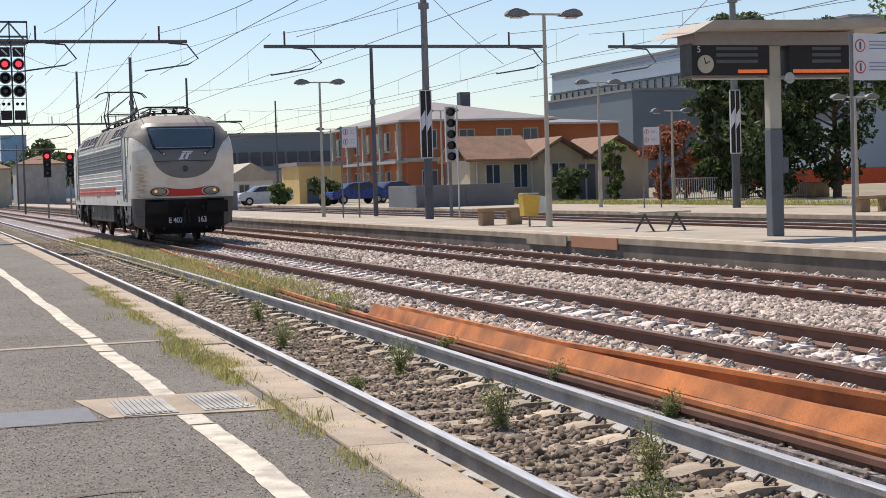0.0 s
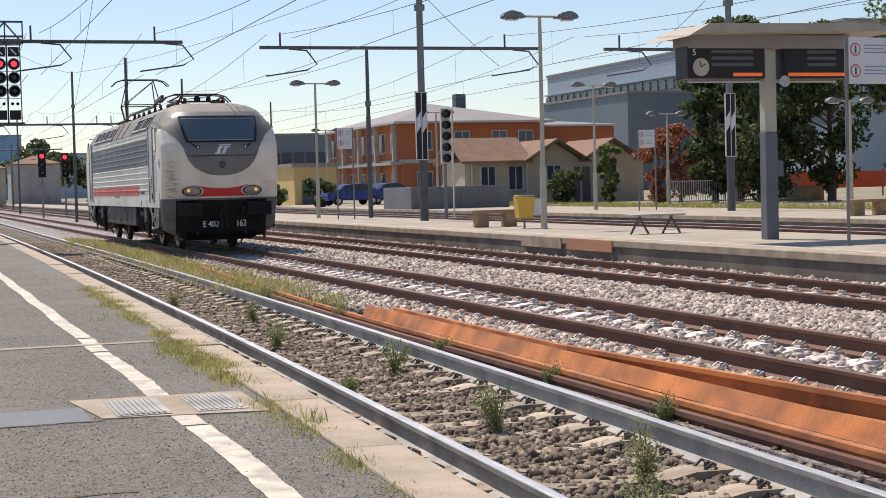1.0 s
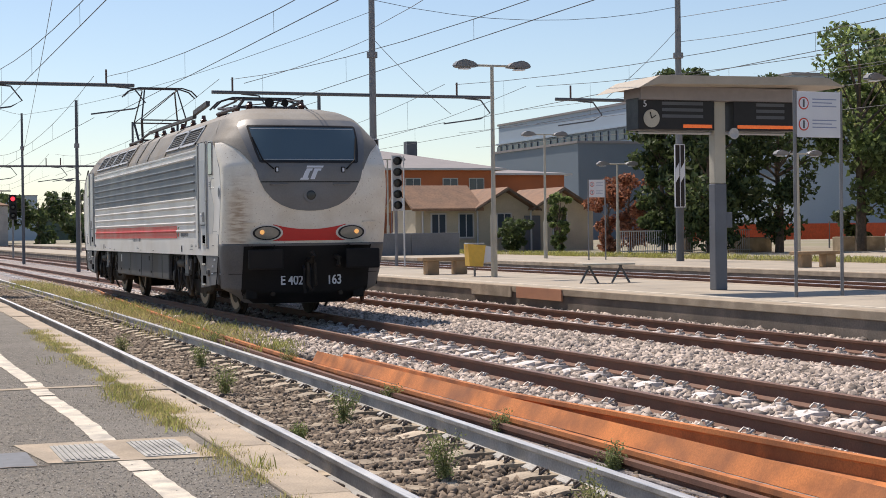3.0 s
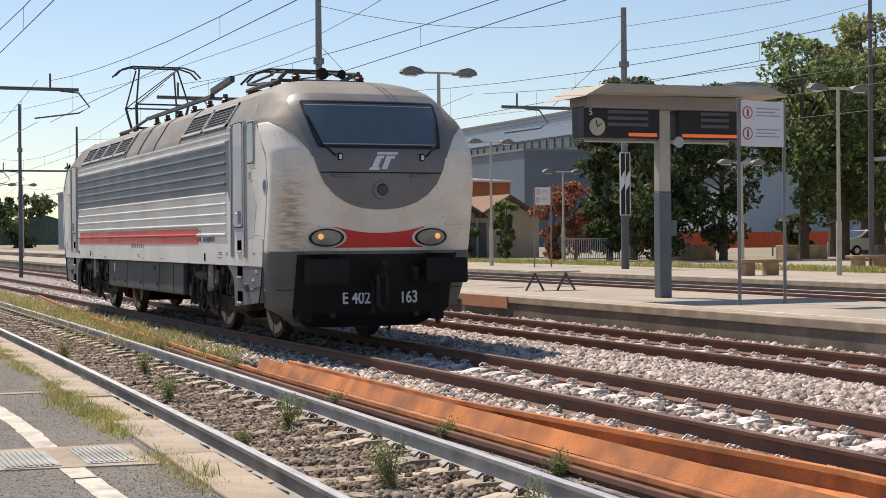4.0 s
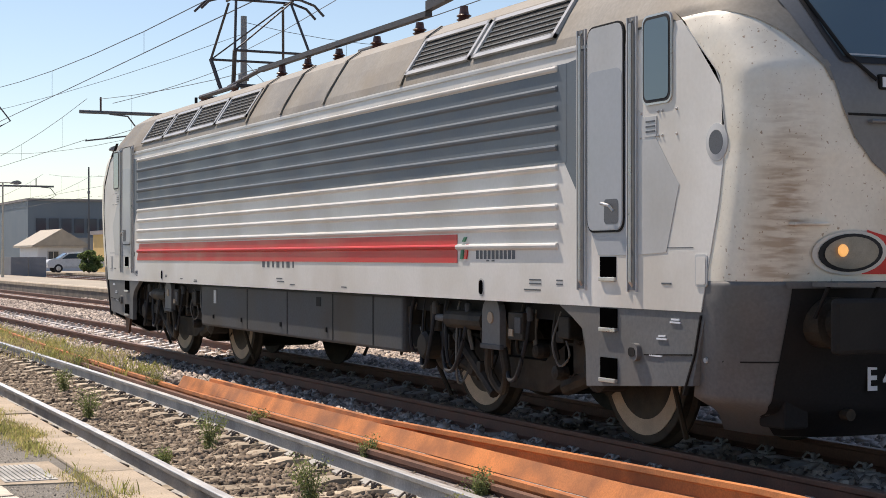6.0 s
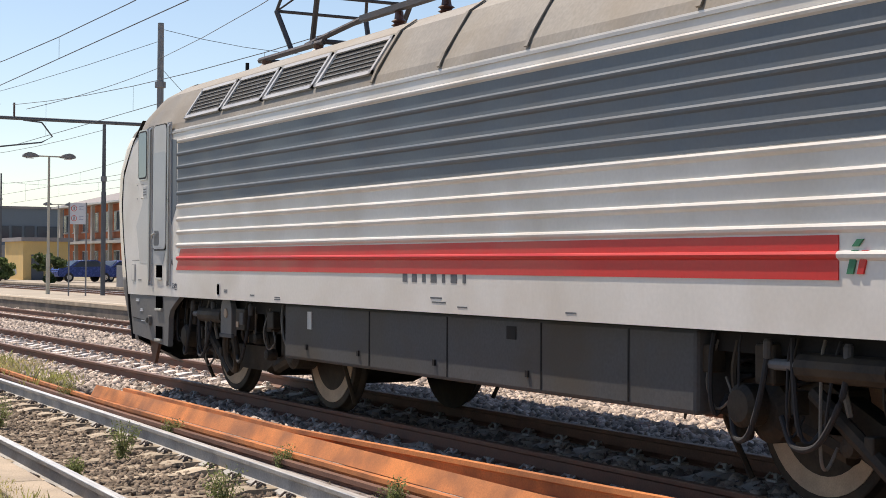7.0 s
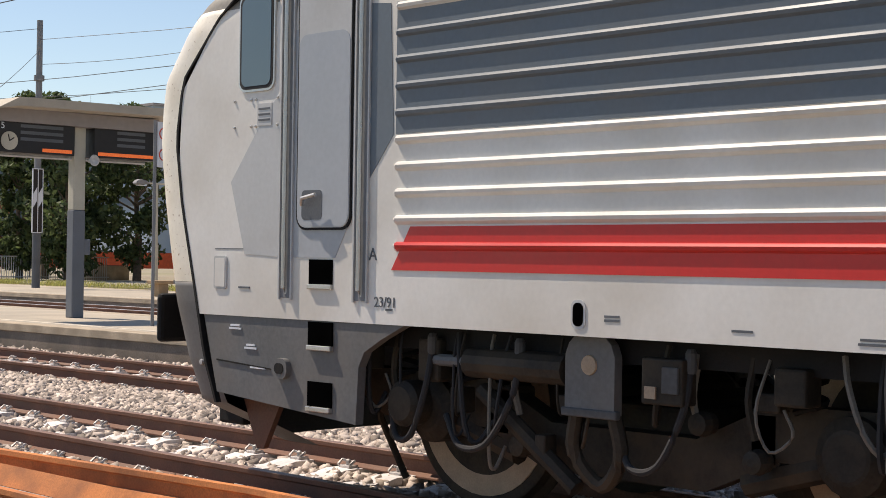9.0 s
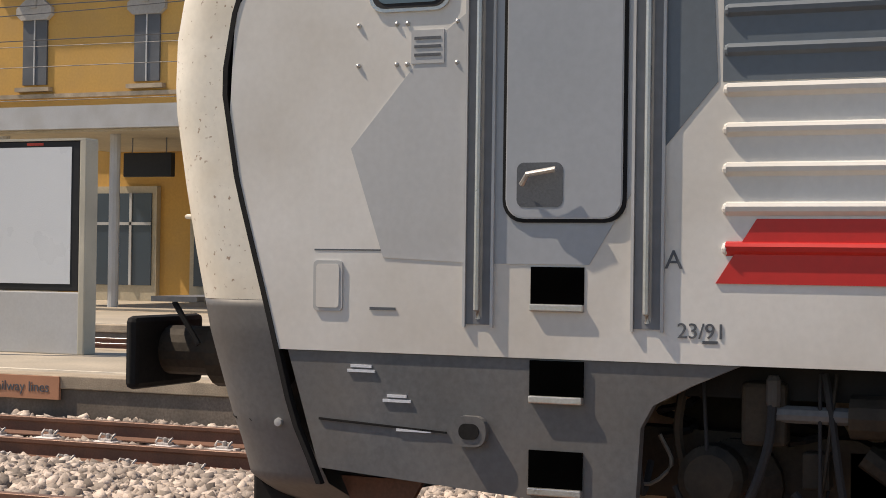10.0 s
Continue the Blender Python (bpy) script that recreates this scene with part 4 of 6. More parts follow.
for y in (-5.225, 5.225):
    part("jacking_rim", PR(rounded(y - .05, y + .05, 1.155, 1.305, .04), "x", -1.505, -1.497), "lgrey", loco)
    # shade of the jacking hole, painted as a flat black plate
    part("jacking_hole", PR(rounded(y - .035, y + .035, 1.17, 1.29, .03), "x", -1.508, -1.497), "recess_shade", loco)


# bogies
def bogie(yc):
    b = thing("bogie", "", "")
    del_keys = [k for k in ("label", "category") if k in b]
    for k in del_keys:
        del b[k]
    b.parent = loco
    b.location = (0, yc, 0)
    for s in (-1, 1):
        part("side_frame", PR([(-2.15, .68), (-1.9, .55), (-1.0, .55), (-.55, .36), (.55, .36), (1.0, .55), (1.9, .55), (2.15, .68), (2.1, .84), (.95, .82), (.5, .62), (-.5, .62), (-.95, .82), (-2.1, .84)], "x", s * 1.08 - .07, s * 1.08 + .07), "grease", b)
        for y in (-1.425, 1.425):
            part("axle_box", lathe(bmesh.new(), [(.19, s * .98), (.19, s * 1.2), (.13, s * 1.24), (.11, s * 1.245)], "x", 18, (0, y, .62)), "grease", b)
            part("axle_arm", TB([(s * 1.1, y, .6), (s * 1.1, y * .55, .42)], .07, 8), "grease", b)
            for dy in (-.27, .27):
                bm = bmesh.new()
                tube(bm, [(s * 1.12 + .075 * math.cos(q), y + dy + .075 * math.sin(q), .76 + .035 * q / 2) for q in [i * .8 for i in range(24)]], .017, 6)
                part("coil_spring", bm, "black", b)
            part("brake_caliper", B(s * 1.05 - .1, s * 1.05 + .1, y - .62 if y > 0 else y + .42, y - .42 if y > 0 else y + .62, .5, .8, bevel=.03), "grease", b)
            part("brake_hose", TB(curved([(s * 1.3, y + .38, 1.05), (s * 1.36, y + .42, .8), (s * 1.33, y + .36, .62), (s * 1.3, y + .25, .7), (s * 1.3, y + .3, .82)]), .009, 6), "cable", b)
            part("sand_pipe", TB([(s * 1.05, y + (.72 if y > 0 else -.72), .9), (s * .95, y + (.74 if y > 0 else -.74), .5), (s * .8, y + (.66 if y > 0 else -.66), .12)], .022, 6), "grease", b)
        part("damper_bracket", PR([(-.17, .72), (.17, .72), (.17, 1.0)] + [(.17 * math.cos(q), 1.0 + .15 * math.sin(q)) for q in np.linspace(.15, 3.0, 8)] + [(-.17, 1.0)], "x", s * 1.38 - .03, s * 1.38 + .03), "skirt", b, "grey bracket with round cap")
        part("bracket_cap", lathe(bmesh.new(), [(.055, s * 1.405), (.05, s * 1.42), (.01, s * 1.422)], "x", 16, (0, 0, .97)), "rim", b)
        part("yoke", TB(curved([(s * 1.36, -.13, .72), (s * 1.34, -.16, .5), (s * 1.3, 0, .34), (s * 1.34, .16, .5), (s * 1.36, .13, .72)]), .04, 8), "grease", b)
        part("yaw_damper", TB([(s * 1.34, .2, .93), (s * 1.34, .95, .93)], .085, 12), "grease", b)
        part("yaw_damper_rod", TB([(s * 1.34, .95, .93), (s * 1.34, 1.25, .93)], .035, 10), "skirt", b)
        part("yaw_bracket", B(s * 1.3 - .06, s * 1.3 + .06, 1.2, 1.38, .8, 1.05, bevel=.02), "grease", b)
        part("link_rod", TB([(s * 1.3, .9, .78), (s * 1.27, .2, .3)], .05, 8), "grease", b)
        for y in (-.62, -.95, .62, 1.62, -1.75):
            part("valve", lathe(bmesh.new(), [(.055, s * 1.2), (.065, s * 1.26), (.055, s * 1.31), (.02, s * 1.32)], "x", 14, (0, y, .6 + .12 * math.sin(y * 7))), "grease", b)
            part("pipe", TB(curved([(s * 1.28, y, 1.08), (s * 1.3, y + .03, .85), (s * 1.28, y, .66)]), .02, 6), "cable" if abs(y) < .7 else "grease", b)
        for y in (-.45, -1.2, 1.9):
            part("junction_box", B(s * 1.3 - .07, s * 1.3 + .07, y - .09, y + .09, .84, 1.02, bevel=.015), "grease", b)
        part("damper_vertical", TB([(s * 1.26, -1.75, .55), (s * 1.26, -1.72, 1.05)], .045, 10), "grease", b)
    for s in (-1, 1):
        for y, w in ((-.62, .5), (.55, .62), (1.25, .4)):
            h = part("loop_hose", TB(curved([(s * 1.36, y, 1.02), (s * 1.39, y + .02, .78), (s * 1.39, y + w * .35, .5), (s * 1.36, y + w * .75, .46), (s * 1.32, y + w, .62)], 6), .019, 8), "rubber", b, "thick hanging hose")
            part("collar", lathe(bmesh.new(), [(.026, .96), (.03, .98), (.03, 1.06), (.02, 1.08)], "z", 10, (s * 1.36, y, 0)), "case", h)
        cb = part("connector_box", B(s * 1.37 - .06, s * 1.37 + .06, -.62, -.36, .80, 1.03, bevel=.012), "grease", b, "grimy connector box")
        part("box_cover", B(s * 1.435 - .008, s * 1.435 + .008, -.60, -.50, .86, .99, bevel=.004), "case", cb)
        part("box_plate", B(s * 1.435 - .006, s * 1.435 + .006, -.46, -.39, .83, .89), "rim", cb)
        part("pump", lathe(bmesh.new(), [(.12, s * 1.2), (.135, s * 1.25), (.135, s * 1.36), (.10, s * 1.39), (.02, s * 1.395)], "x", 18, (0, 1.5, .66)), "grease", b)
        part("bracket_lip", B(s * 1.40 - .02, s * 1.40 + .02, -.19, .19, .70, .745, bevel=.008), "case", b)
    rg = random.Random(int(yc * 100))
    for s in (-1, 1):
        for k in range(14):
            y = rg.uniform(-2.0, 1.95)
            d = rg.uniform(-.25, .25)
            zb = rg.uniform(.35, .7)
            part("cable", TB(curved([(s * 1.33, y, 1.09), (s * 1.36, y + d * .2, .95), (s * 1.37, y + d * .6, zb + .1), (s * 1.33, y + d, zb), (s * 1.25, y + d * 1.4, zb + .12)]), rg.choice((.008, .011, .016)), 6), rg.choice(("cable", "grease", "rubber")), b)
        for k in range(6):
            y, z = rg.uniform(-1.9, 1.9), rg.uniform(.5, .95)
            part("fitting", B(s * 1.27 - .05, s * 1.27 + .05, y - rg.uniform(.03, .08), y + rg.uniform(.03, .08), z - .06, z + rg.uniform(.02, .12), bevel=.01), "grease", b)
    part("transom", B(-1.0, 1.0, -.4, .4, .4, .75, bevel=.03), "grease", b)
    for y in (-.75, .75):
        part("traction_motor", lathe(bmesh.new(), [(.3, -.6), (.34, -.5), (.34, .5), (.3, .6)], "x", 18, (0, y, .55)), "grease", b)
    return b


for yc in (-5.225, 5.225):
    bogie(yc)

WHEELSETS = []


def wheel_bm(s):
    bm = bmesh.new()
    x = s * .76
    lathe(bm, [(.09, x + s * .02), (.13, x + s * .03), (.16, x), (.44, x - s * .045), (.50, x - s * .01), (.505, x - s * .002)], "x", 32)
    return bm


def tyre_bm(s):
    bm = bmesh.new()
    rings = [(.60, s * .765), (.612, s * .76), (.625, s * .70), (.655, s * .665), (.655, s * .64), (.5, s * .64)]
    lathe(bm, rings, "x", 40)
    return bm


for y in (-6.65, -3.8, 3.8, 6.65):
    ws = part("wheelset", TB([(-.95, 0, 0), (.95, 0, 0)], .09, 14), "grease", loco, "axle with two steel wheels")
    for s in (-1, 1):
        w = part("wheel", wheel_bm(s), "grease", ws)
        part("tyre", tyre_bm(s), "grease", w)
        bm = bmesh.new()
        lathe(bm, [(.42, s * .752), (.42, s * .766), (.545, s * .772), (.545, s * .752)], "x", 40)
        part("rim_band", bm, "rim", w, "pale worn rim face")
        part("rim_mark", B(s * .774 - .003, s * .774 + .003, -.012, .012, .42, .545), "grease", w)
    WHEELSETS.append((ws, y))


# roof gear
def roof_gear():
    for y, zt in ((-2.9, 4.02), (-1.8, 4.0), (-.6, 4.0), (.6, 4.0), (1.7, 4.0), (2.7, 4.02), (-5.9, 4.0), (-7.1, 3.98)):
        for x in (-.55, .45):
            bm = bmesh.new()
            lathe(bm, [(.09, 3.78), (.05, 3.8)] + [(r, 3.8 + k * .02) for k, r in enumerate((.08, .05, .08, .05, .08, .05, .08, .05))] + [(.04, zt)], "z", 12, (x, y, 0))
            part("insulator", bm, "insul", loco)
    part("roof_bar", B(-.62, -.54, -2.1, 3.5, 4.02, 4.08), "panto", loco)
    part("roof_bar", TB([(-.58, 3.5, 4.05), (-.58, 5.0, 3.95)], .03, 6), "panto", loco)
    part("roof_bar", PR([(-2.1, 4.08), (-2.1, 4.18), (-3.5, 4.28), (-3.5, 4.18)], "x", -.62, -.54), "panto", loco)
    part("busbar", TB([(.45, -3, 4.03), (.45, 4.2, 4.03)], .025, 6), "panto", loco)
    part("breaker_box", B(-.4, .3, -.3, .4, 3.8, 3.98, bevel=.03), "mast_dark", loco)
    part("breaker_box", B(-.3, .5, 1.2, 2.0, 3.8, 3.95, bevel=.03), "mast_dark", loco)
    part("horn", lathe(bmesh.new(), [(.02, -7.35), (.03, -7.5), (.09, -7.62)], "y", 12, (-.3, 0, 3.92)), "black", loco)
    part("horn", lathe(bmesh.new(), [(.02, -7.35), (.03, -7.5), (.07, -7.6)], "y", 12, (.0, 0, 3.92)), "black", loco)
    part("aerial", TB([(-.4, 7.3, 3.78), (-.4, 7.3, 4.02)], .025, 8), "black", loco)


roof_gear()


def pantograph(yc, raised):
    p = new("pantograph")
    p.parent, p.location = loco, (0, yc, 3.8)
    p["label"] = "raised pantograph" if raised else "folded pantograph"
    for x in (-.62, .62):
        part("base_bar", TB([(x, -.9, .12), (x, 1.0, .12)], .035, 6), "panto", p)
        for y in (-.75, .8):
            part("insulator", lathe(bmesh.new(), [(.08, -.04), (.05, 0), (.08, .03), (.05, .06), (.06, .1)], "z", 10, (x, y, 0)), "insul", p)
    for y in (-.9, 1.0):
        part("base_bar", TB([(-.62, y, .12), (.62, y, .12)], .03, 6), "panto", p)
    if raised:
        knee, head = (.78, .72), (0, 1.52)
        for yk in (-1, 1):
            for x in (-.5, .5):
                part("lower_arm", TB([(x, yk * .28, .14), (x * 1.15, yk * 0.60, .66)], .032, 6), "panto", p)
                part("upper_arm", TB([(x * 1.15, yk * 0.60, .66), (x * .85, yk * .18, 1.46)], .02, 6), "panto", p)
            part("cross_stay", TB([(-.57, yk * 0.60, .66), (.42, yk * .18, 1.46)], .012, 6), "panto", p)
            part("knee_bar", TB([(-.57, yk * 0.60, .66), (.57, yk * 0.60, .66)], .02, 6), "panto", p)
        zt, span = 1.52, .95
    else:
        for yk in (-1, 1):
            for x in (-.5, .5):
                part("lower_arm", TB([(x, yk * .28, .16), (x * 1.15, yk * 1.1, .24)], .032, 6), "panto", p)
                part("upper_arm", TB([(x * 1.15, yk * 1.1, .24), (x * .85, yk * .18, .32)], .02, 6), "panto", p)
            part("cross_stay", TB([(-.57, yk * 1.1, .24), (.42, yk * .18, .32)], .012, 6), "panto", p)
        zt, span = .36, .95
    for y in (-.18, .18):
        part("collector_bow", TB([(-span, y, zt - .22), (-span * .84, y, zt - .07), (-span * .6, y, zt), (span * .6, y, zt), (span * .84, y, zt - .07), (span, y, zt - .22)], .02, 6), "panto", p)
    for x in (-.45, .45):
        part("bow_link", TB([(x, -.2, zt - .03), (x, .2, zt - .03)], .018, 6), "panto", p)


pantograph(5.3, True)
pantograph(-5.6, False)


# the body parts are drawn on a 19.1 m plan and set to the true length here
LENGTH = .98
shorter = Matrix.Diagonal((1, LENGTH, 1, 1))
wheels = {o for ws, _ in WHEELSETS for o in (ws, *ws.children_recursive)}
seen_meshes = set()
for o in loco.children_recursive:
    if o in wheels:
        continue
    o.location.y *= LENGTH
    lettering = o.name.split(".")[0] in ("number_lettering", "end_letter", "stencil")
    if o.data and not lettering and o.data.name not in seen_meshes:
        seen_meshes.add(o.data.name)
        o.data.transform(shorter)


# ---- platform furniture ----
def lamp_post(x, y, z0, h, label="pale double-armed platform lamp on a steel pole", arm=.95, yaw=0):
    e = thing("street_lamp", label, "street lamp", pose(x, y, z0, 0, 0, yaw), group="platform lamps")
    part("pole", TB([(0, 0, 0), (0, 0, 1.6)], .085, 12), "lamp_post", e)
    part("upper_pole", TB([(0, 0, 1.6), (0, 0, h)], .06, 12, .045), "lamp_post", e)
    part("cross_arm", TB([(-arm * .6, 0, h + .02), (arm * .6, 0, h + .02)], .03, 8), "lamp_post", e)
    for s in (-1, 1):
        bm = bmesh.new()
        prism(bm, [(s * arm * .42, h - .02), (s * arm * .55, h + .10), (s * arm * .85, h + .17), (s * arm * 1.05, h + .10), (s * arm * 1.12, h - .02), (s * arm * .95, h - .06)], "y", -.16, .16)
        bmesh.ops.bevel(bm, geom=bm.edges[:], offset=.03, segments=2, affect="EDGES")
        part("lantern", bm, "mast", e)
        part("lens", B(s * arm * .8 - .14, s * arm * .8 + .14, -.1, .1, h - .085, h - .06), "sign_white", e)
    return e


for x, y, z0, h in ((15.5, 37.6, .4, 5.45), (15.76, 62.3, .4, 5.45), (15.6, 92, .4, 5.4), (28.6, 38.4, .4, 5.5), (27.8, 61.6, .4, 5.3), (28.2, 84, .4, 5.3), (28.0, 108, .4, 5.3), (45.2, 54.3, .45, 5.5), (33.5, 66, .45, 4.2), (34.5, 52.5, .45, 4.0), (8.9 + 7, 120, .4, 5.4)):
    lamp_post(x, y, z0, h)
lp = thing("lamp_pole", "pale tall lamp pole on the island platform", "lamp pole", pose(15.6, 13.7, .4))
part("pole", TB([(0, 0, 0), (0, 0, 1.8)], .10, 12), "lamp_post", lp)
part("upper_pole", TB([(0, 0, 1.8), (0, 0, 7.5)], .085, 12, .06), "lamp_post", lp)
# the grey pole beside the camera
gp = thing("grey_pole", "smooth blue-grey steel pole on the platform", "pole", pose(-.027, .8, .2))
part("shaft", TB([(0, 0, 0), (0, 0, 3.4)], .06, 24), "post_grey", gp, smooth=True)
part("foot_plate", B(-.11, .11, -.11, .11, 0, .02, bevel=.004), "post_grey", gp)


def catenary_mast(x, y, z0, h, board_z=None, label="dark steel overhead line mast", r=.095):
    e = thing("overhead_mast", label, "mast", pose(x, y, z0), group="overhead masts")
    part("lower_shaft", TB([(0, 0, 0), (0, 0, 4.0)], r, 12), "mast_dark", e)
    part("upper_shaft", TB([(0, 0, 4.0), (0, 0, h)], r * .85, 12, r * .7), "mast" if r > .1 else "mast_dark", e)
    part("collar", lathe(bmesh.new(), [(r * 1.25, h - 2.2), (r * 1.25, h - 2.0)], "z", 12), "mast", e)
    if board_z:
        part("marker_board", B(-.28, .12, -.19, -.16, board_z, board_z + 2.3), "board", e, "black marker board with white slanted bands")
        for x0 in (-.26, -.05):
            part("white_band", PR([(x0, board_z + .9), (x0 + .15, board_z + 1.15), (x0 + .15, board_z + 1.65), (x0, board_z + 1.4)], "y", -.197, -.191), "sign_white", e)
        for x0 in (-.30, -.09, .10):
            part("board_edge", B(x0, x0 + .028, -.205, -.155, board_z, board_z + 2.3), "sign_white", e)
        for z in (board_z, board_z + 2.3):
            part("board_edge", B(-.30, .128, -.205, -.155, z - .014, z + .014), "sign_white", e)
    return e


def boom(e, x0, x1, z, hang):
    part("boom", TB([(x0, 0, z), (x1, 0, z)], .06, 8), "mast_dark", e)
    for x in hang:
        part("post_insulator", TB([(x, 0, z), (x, 0, z + .5)], .035, 6), "insul", e)
        part("drop_arm", TB([(x + .3, 0, z - .05), (x + .9, 0, z - .1), (x + 1.25, 0, z - .55), (x + .9, 0, z - .75), (x - .5, 0, z - .95)], .028, 6), "mast_dark", e)


m1 = catenary_mast(16.75, 51.4, .4, 9.4, 2.1, r=.15)
boom(m1, -5.6, 4.5, 5.92, (-4.9, 3.1))
m2 = catenary_mast(28.6, 51.3, .4, 9.7, 2.0, r=.15)
boom(m2, -5.0, 4.0, 5.9, (-4.4,))
catenary_mast(17.2, 59.6, .4, 6.6)
m3 = catenary_mast(34.5, 44.5, .4, 10.5, None)
m4 = catenary_mast(16.6, 100, .4, 8.4)
boom(m4, -9.0, 3.5, 5.6, (-8.4, -4.5, 2.4))
m5 = catenary_mast(9.6, 98, -.1, 9.2)
boom(m5, -5.5, 2.5, 6.0, (-5.0, 1.4))
m6 = catenary_mast(9.6, 150, -.1, 9.0)
boom(m6, -6, 4, 6.0, (-5.5, 1.6))
catenary_mast(9.7, 74, -.1, 8.0)
m7 = catenary_mast(0.2, 51.4, .2, 8.2, None)
boom(m7, 3.2, 8.4, 6.28, (3.6, 7.5))
part("boom_stay", TB([(0, 0, 6.28), (3.3, 0, 6.28)], .05, 8), "mast_dark", m7)
for x, y, h in ((2.0, 190, 8), (12, 200, 8), (24, 150, 9), (29, 130, 9), (5, 260, 9)):
    catenary_mast(x, y, 0, h)


def wires():
    """Contact wire, sagging carrier and droppers over each track."""
    spans = [-55, -2, 51.4, 100, 150, 205, 270]
    for c in (C1, C2, C3, 19.6, 22.7):
        e = thing("overhead_line", "thin dark overhead contact line with droppers", "overhead line", group="overhead lines")
        bm = bmesh.new()
        for a, b in zip(spans, spans[1:]):
            off = .2
            tube(bm, [(c - off, a, 5.42), (c + off, b, 5.42)], .009, 5)
            pts = []
            for i in range(13):
                u = i / 12
                pts.append((c - off + 2 * off * u, a + (b - a) * u, 6.75 - .95 * 4 * u * (1 - u)))
            tube(bm, pts, .009, 5)
            for i in (1, 3, 5, 7, 9, 11):
                tube(bm, [pts[i], (pts[i][0], pts[i][1], 5.42)], .004, 4)
        part("wire", bm, "wire", e)
    e = thing("feeder_wires", "slack feeder and stay wires between the masts", "overhead line")
    for p, q, sag in (((16.75, 51.4, 9.6), (28.6, 51.3, 9.8), .6), ((16.75, 51.4, 8.6), (6, -12, 8.2), .8), ((28.6, 51.3, 9.4), (30, -10, 9.2), .8), ((16.75, 51.4, 9.2), (9.6, 98, 9), .5), ((0.2, 51.4, 8.2), (9.6, 98, 9.0), .5),
                      ((28.6, 51.3, 9.0), (22.5, 45, 5.8), .1), ((16.75, 51.4, 8.3), (21, 55, 6), .1), ((16.75, 51.4, 8.3), (11.2, 47, 6.2), .1), ((34.5, 44.5, 10), (34, -20, 9.4), .9), ((28.6, 51.3, 8.5), (34.5, 44.5, 9.6), .2), ((3.2, 20, 9.2), (9.6, 98, 6.5), .3), ((9.6, 98, 8.8), (9.6, 150, 8.8), .6), ((34.0, 80, 8.2), (34, -20, 7.4), .6), ((31.0, 80, 7.0), (31, -20, 6.6), .6), ((32.0, 80, 6.2), (32.5, -20, 5.9), .5), ((17.2, 59.6, 6.8), (16.6, 100, 8), .4)):
        p, q = Vector(p), Vector(q)
        part("wire", TB([p.lerp(q, i / 8) - Vector((0, 0, 4 * sag * i / 8 * (1 - i / 8))) for i in range(9)], .010, 5), "wire", e)


wires()


def colour_signal(x, y, z0, n, h, lit, label, w=.55, gap=.62, back="board"):
    e = thing("railway_signal", label, "railway signal", pose(x, y, z0), group="signals")
    part("pole", TB([(0, 0.1, 0), (0, 0.1, h)], .07, 8), "mast", e)
    part("backboard", B(-w / 2, w / 2, -.08, .08, h - n * gap, h), back, e)
    for i in range(n):
        z = h - gap / 2 - i * gap
        part("hood", lathe(bmesh.new(), [(gap * .34, -.1), (gap * .37, -.25), (gap * .32, -.25), (gap * .3, -.1)], "y", 16, (0, 0, z)), "black", e)
        part("lens", lathe(bmesh.new(), [(.17, -.1), (.12, -.125), (.001, -.13)], "y", 16, (0, 0, z)), "red_lamp" if i == lit else "lens", e)
    return e


colour_signal(9.2, 118, -.2, 3, 5.0, 0, "three-lamp railway signal showing red")
colour_signal(11.2, 122, -.2, 3, 5.0, 0, "three-lamp railway signal showing red")
sg = thing("signal_gantry", "signal heads with red lamps hanging in an open steel cage", "railway signal", pose(2.9, 51.2, 0))
for z in (6.42, 6.62, 7.08):
    part("cage_rail", B(-3.0, .66, .05, .12, z - .03, z + .03), "mast_dark", sg)
for x in (-.5, .1, .64):
    part("cage_post", B(x - .02, x + .02, .05, .12, 6.4, 7.1), "mast_dark", sg)
part("cage_stay", TB([(.1, .08, 7.05), (.6, .08, 6.45)], .03, 6), "mast", sg)
part("cage_stay", TB([(-.45, .08, 6.45), (.08, .08, 7.05)], .03, 6), "mast", sg)
part("walkway", B(-3.0, .62, .1, .8, 6.40, 6.44), "mast_dark", sg)
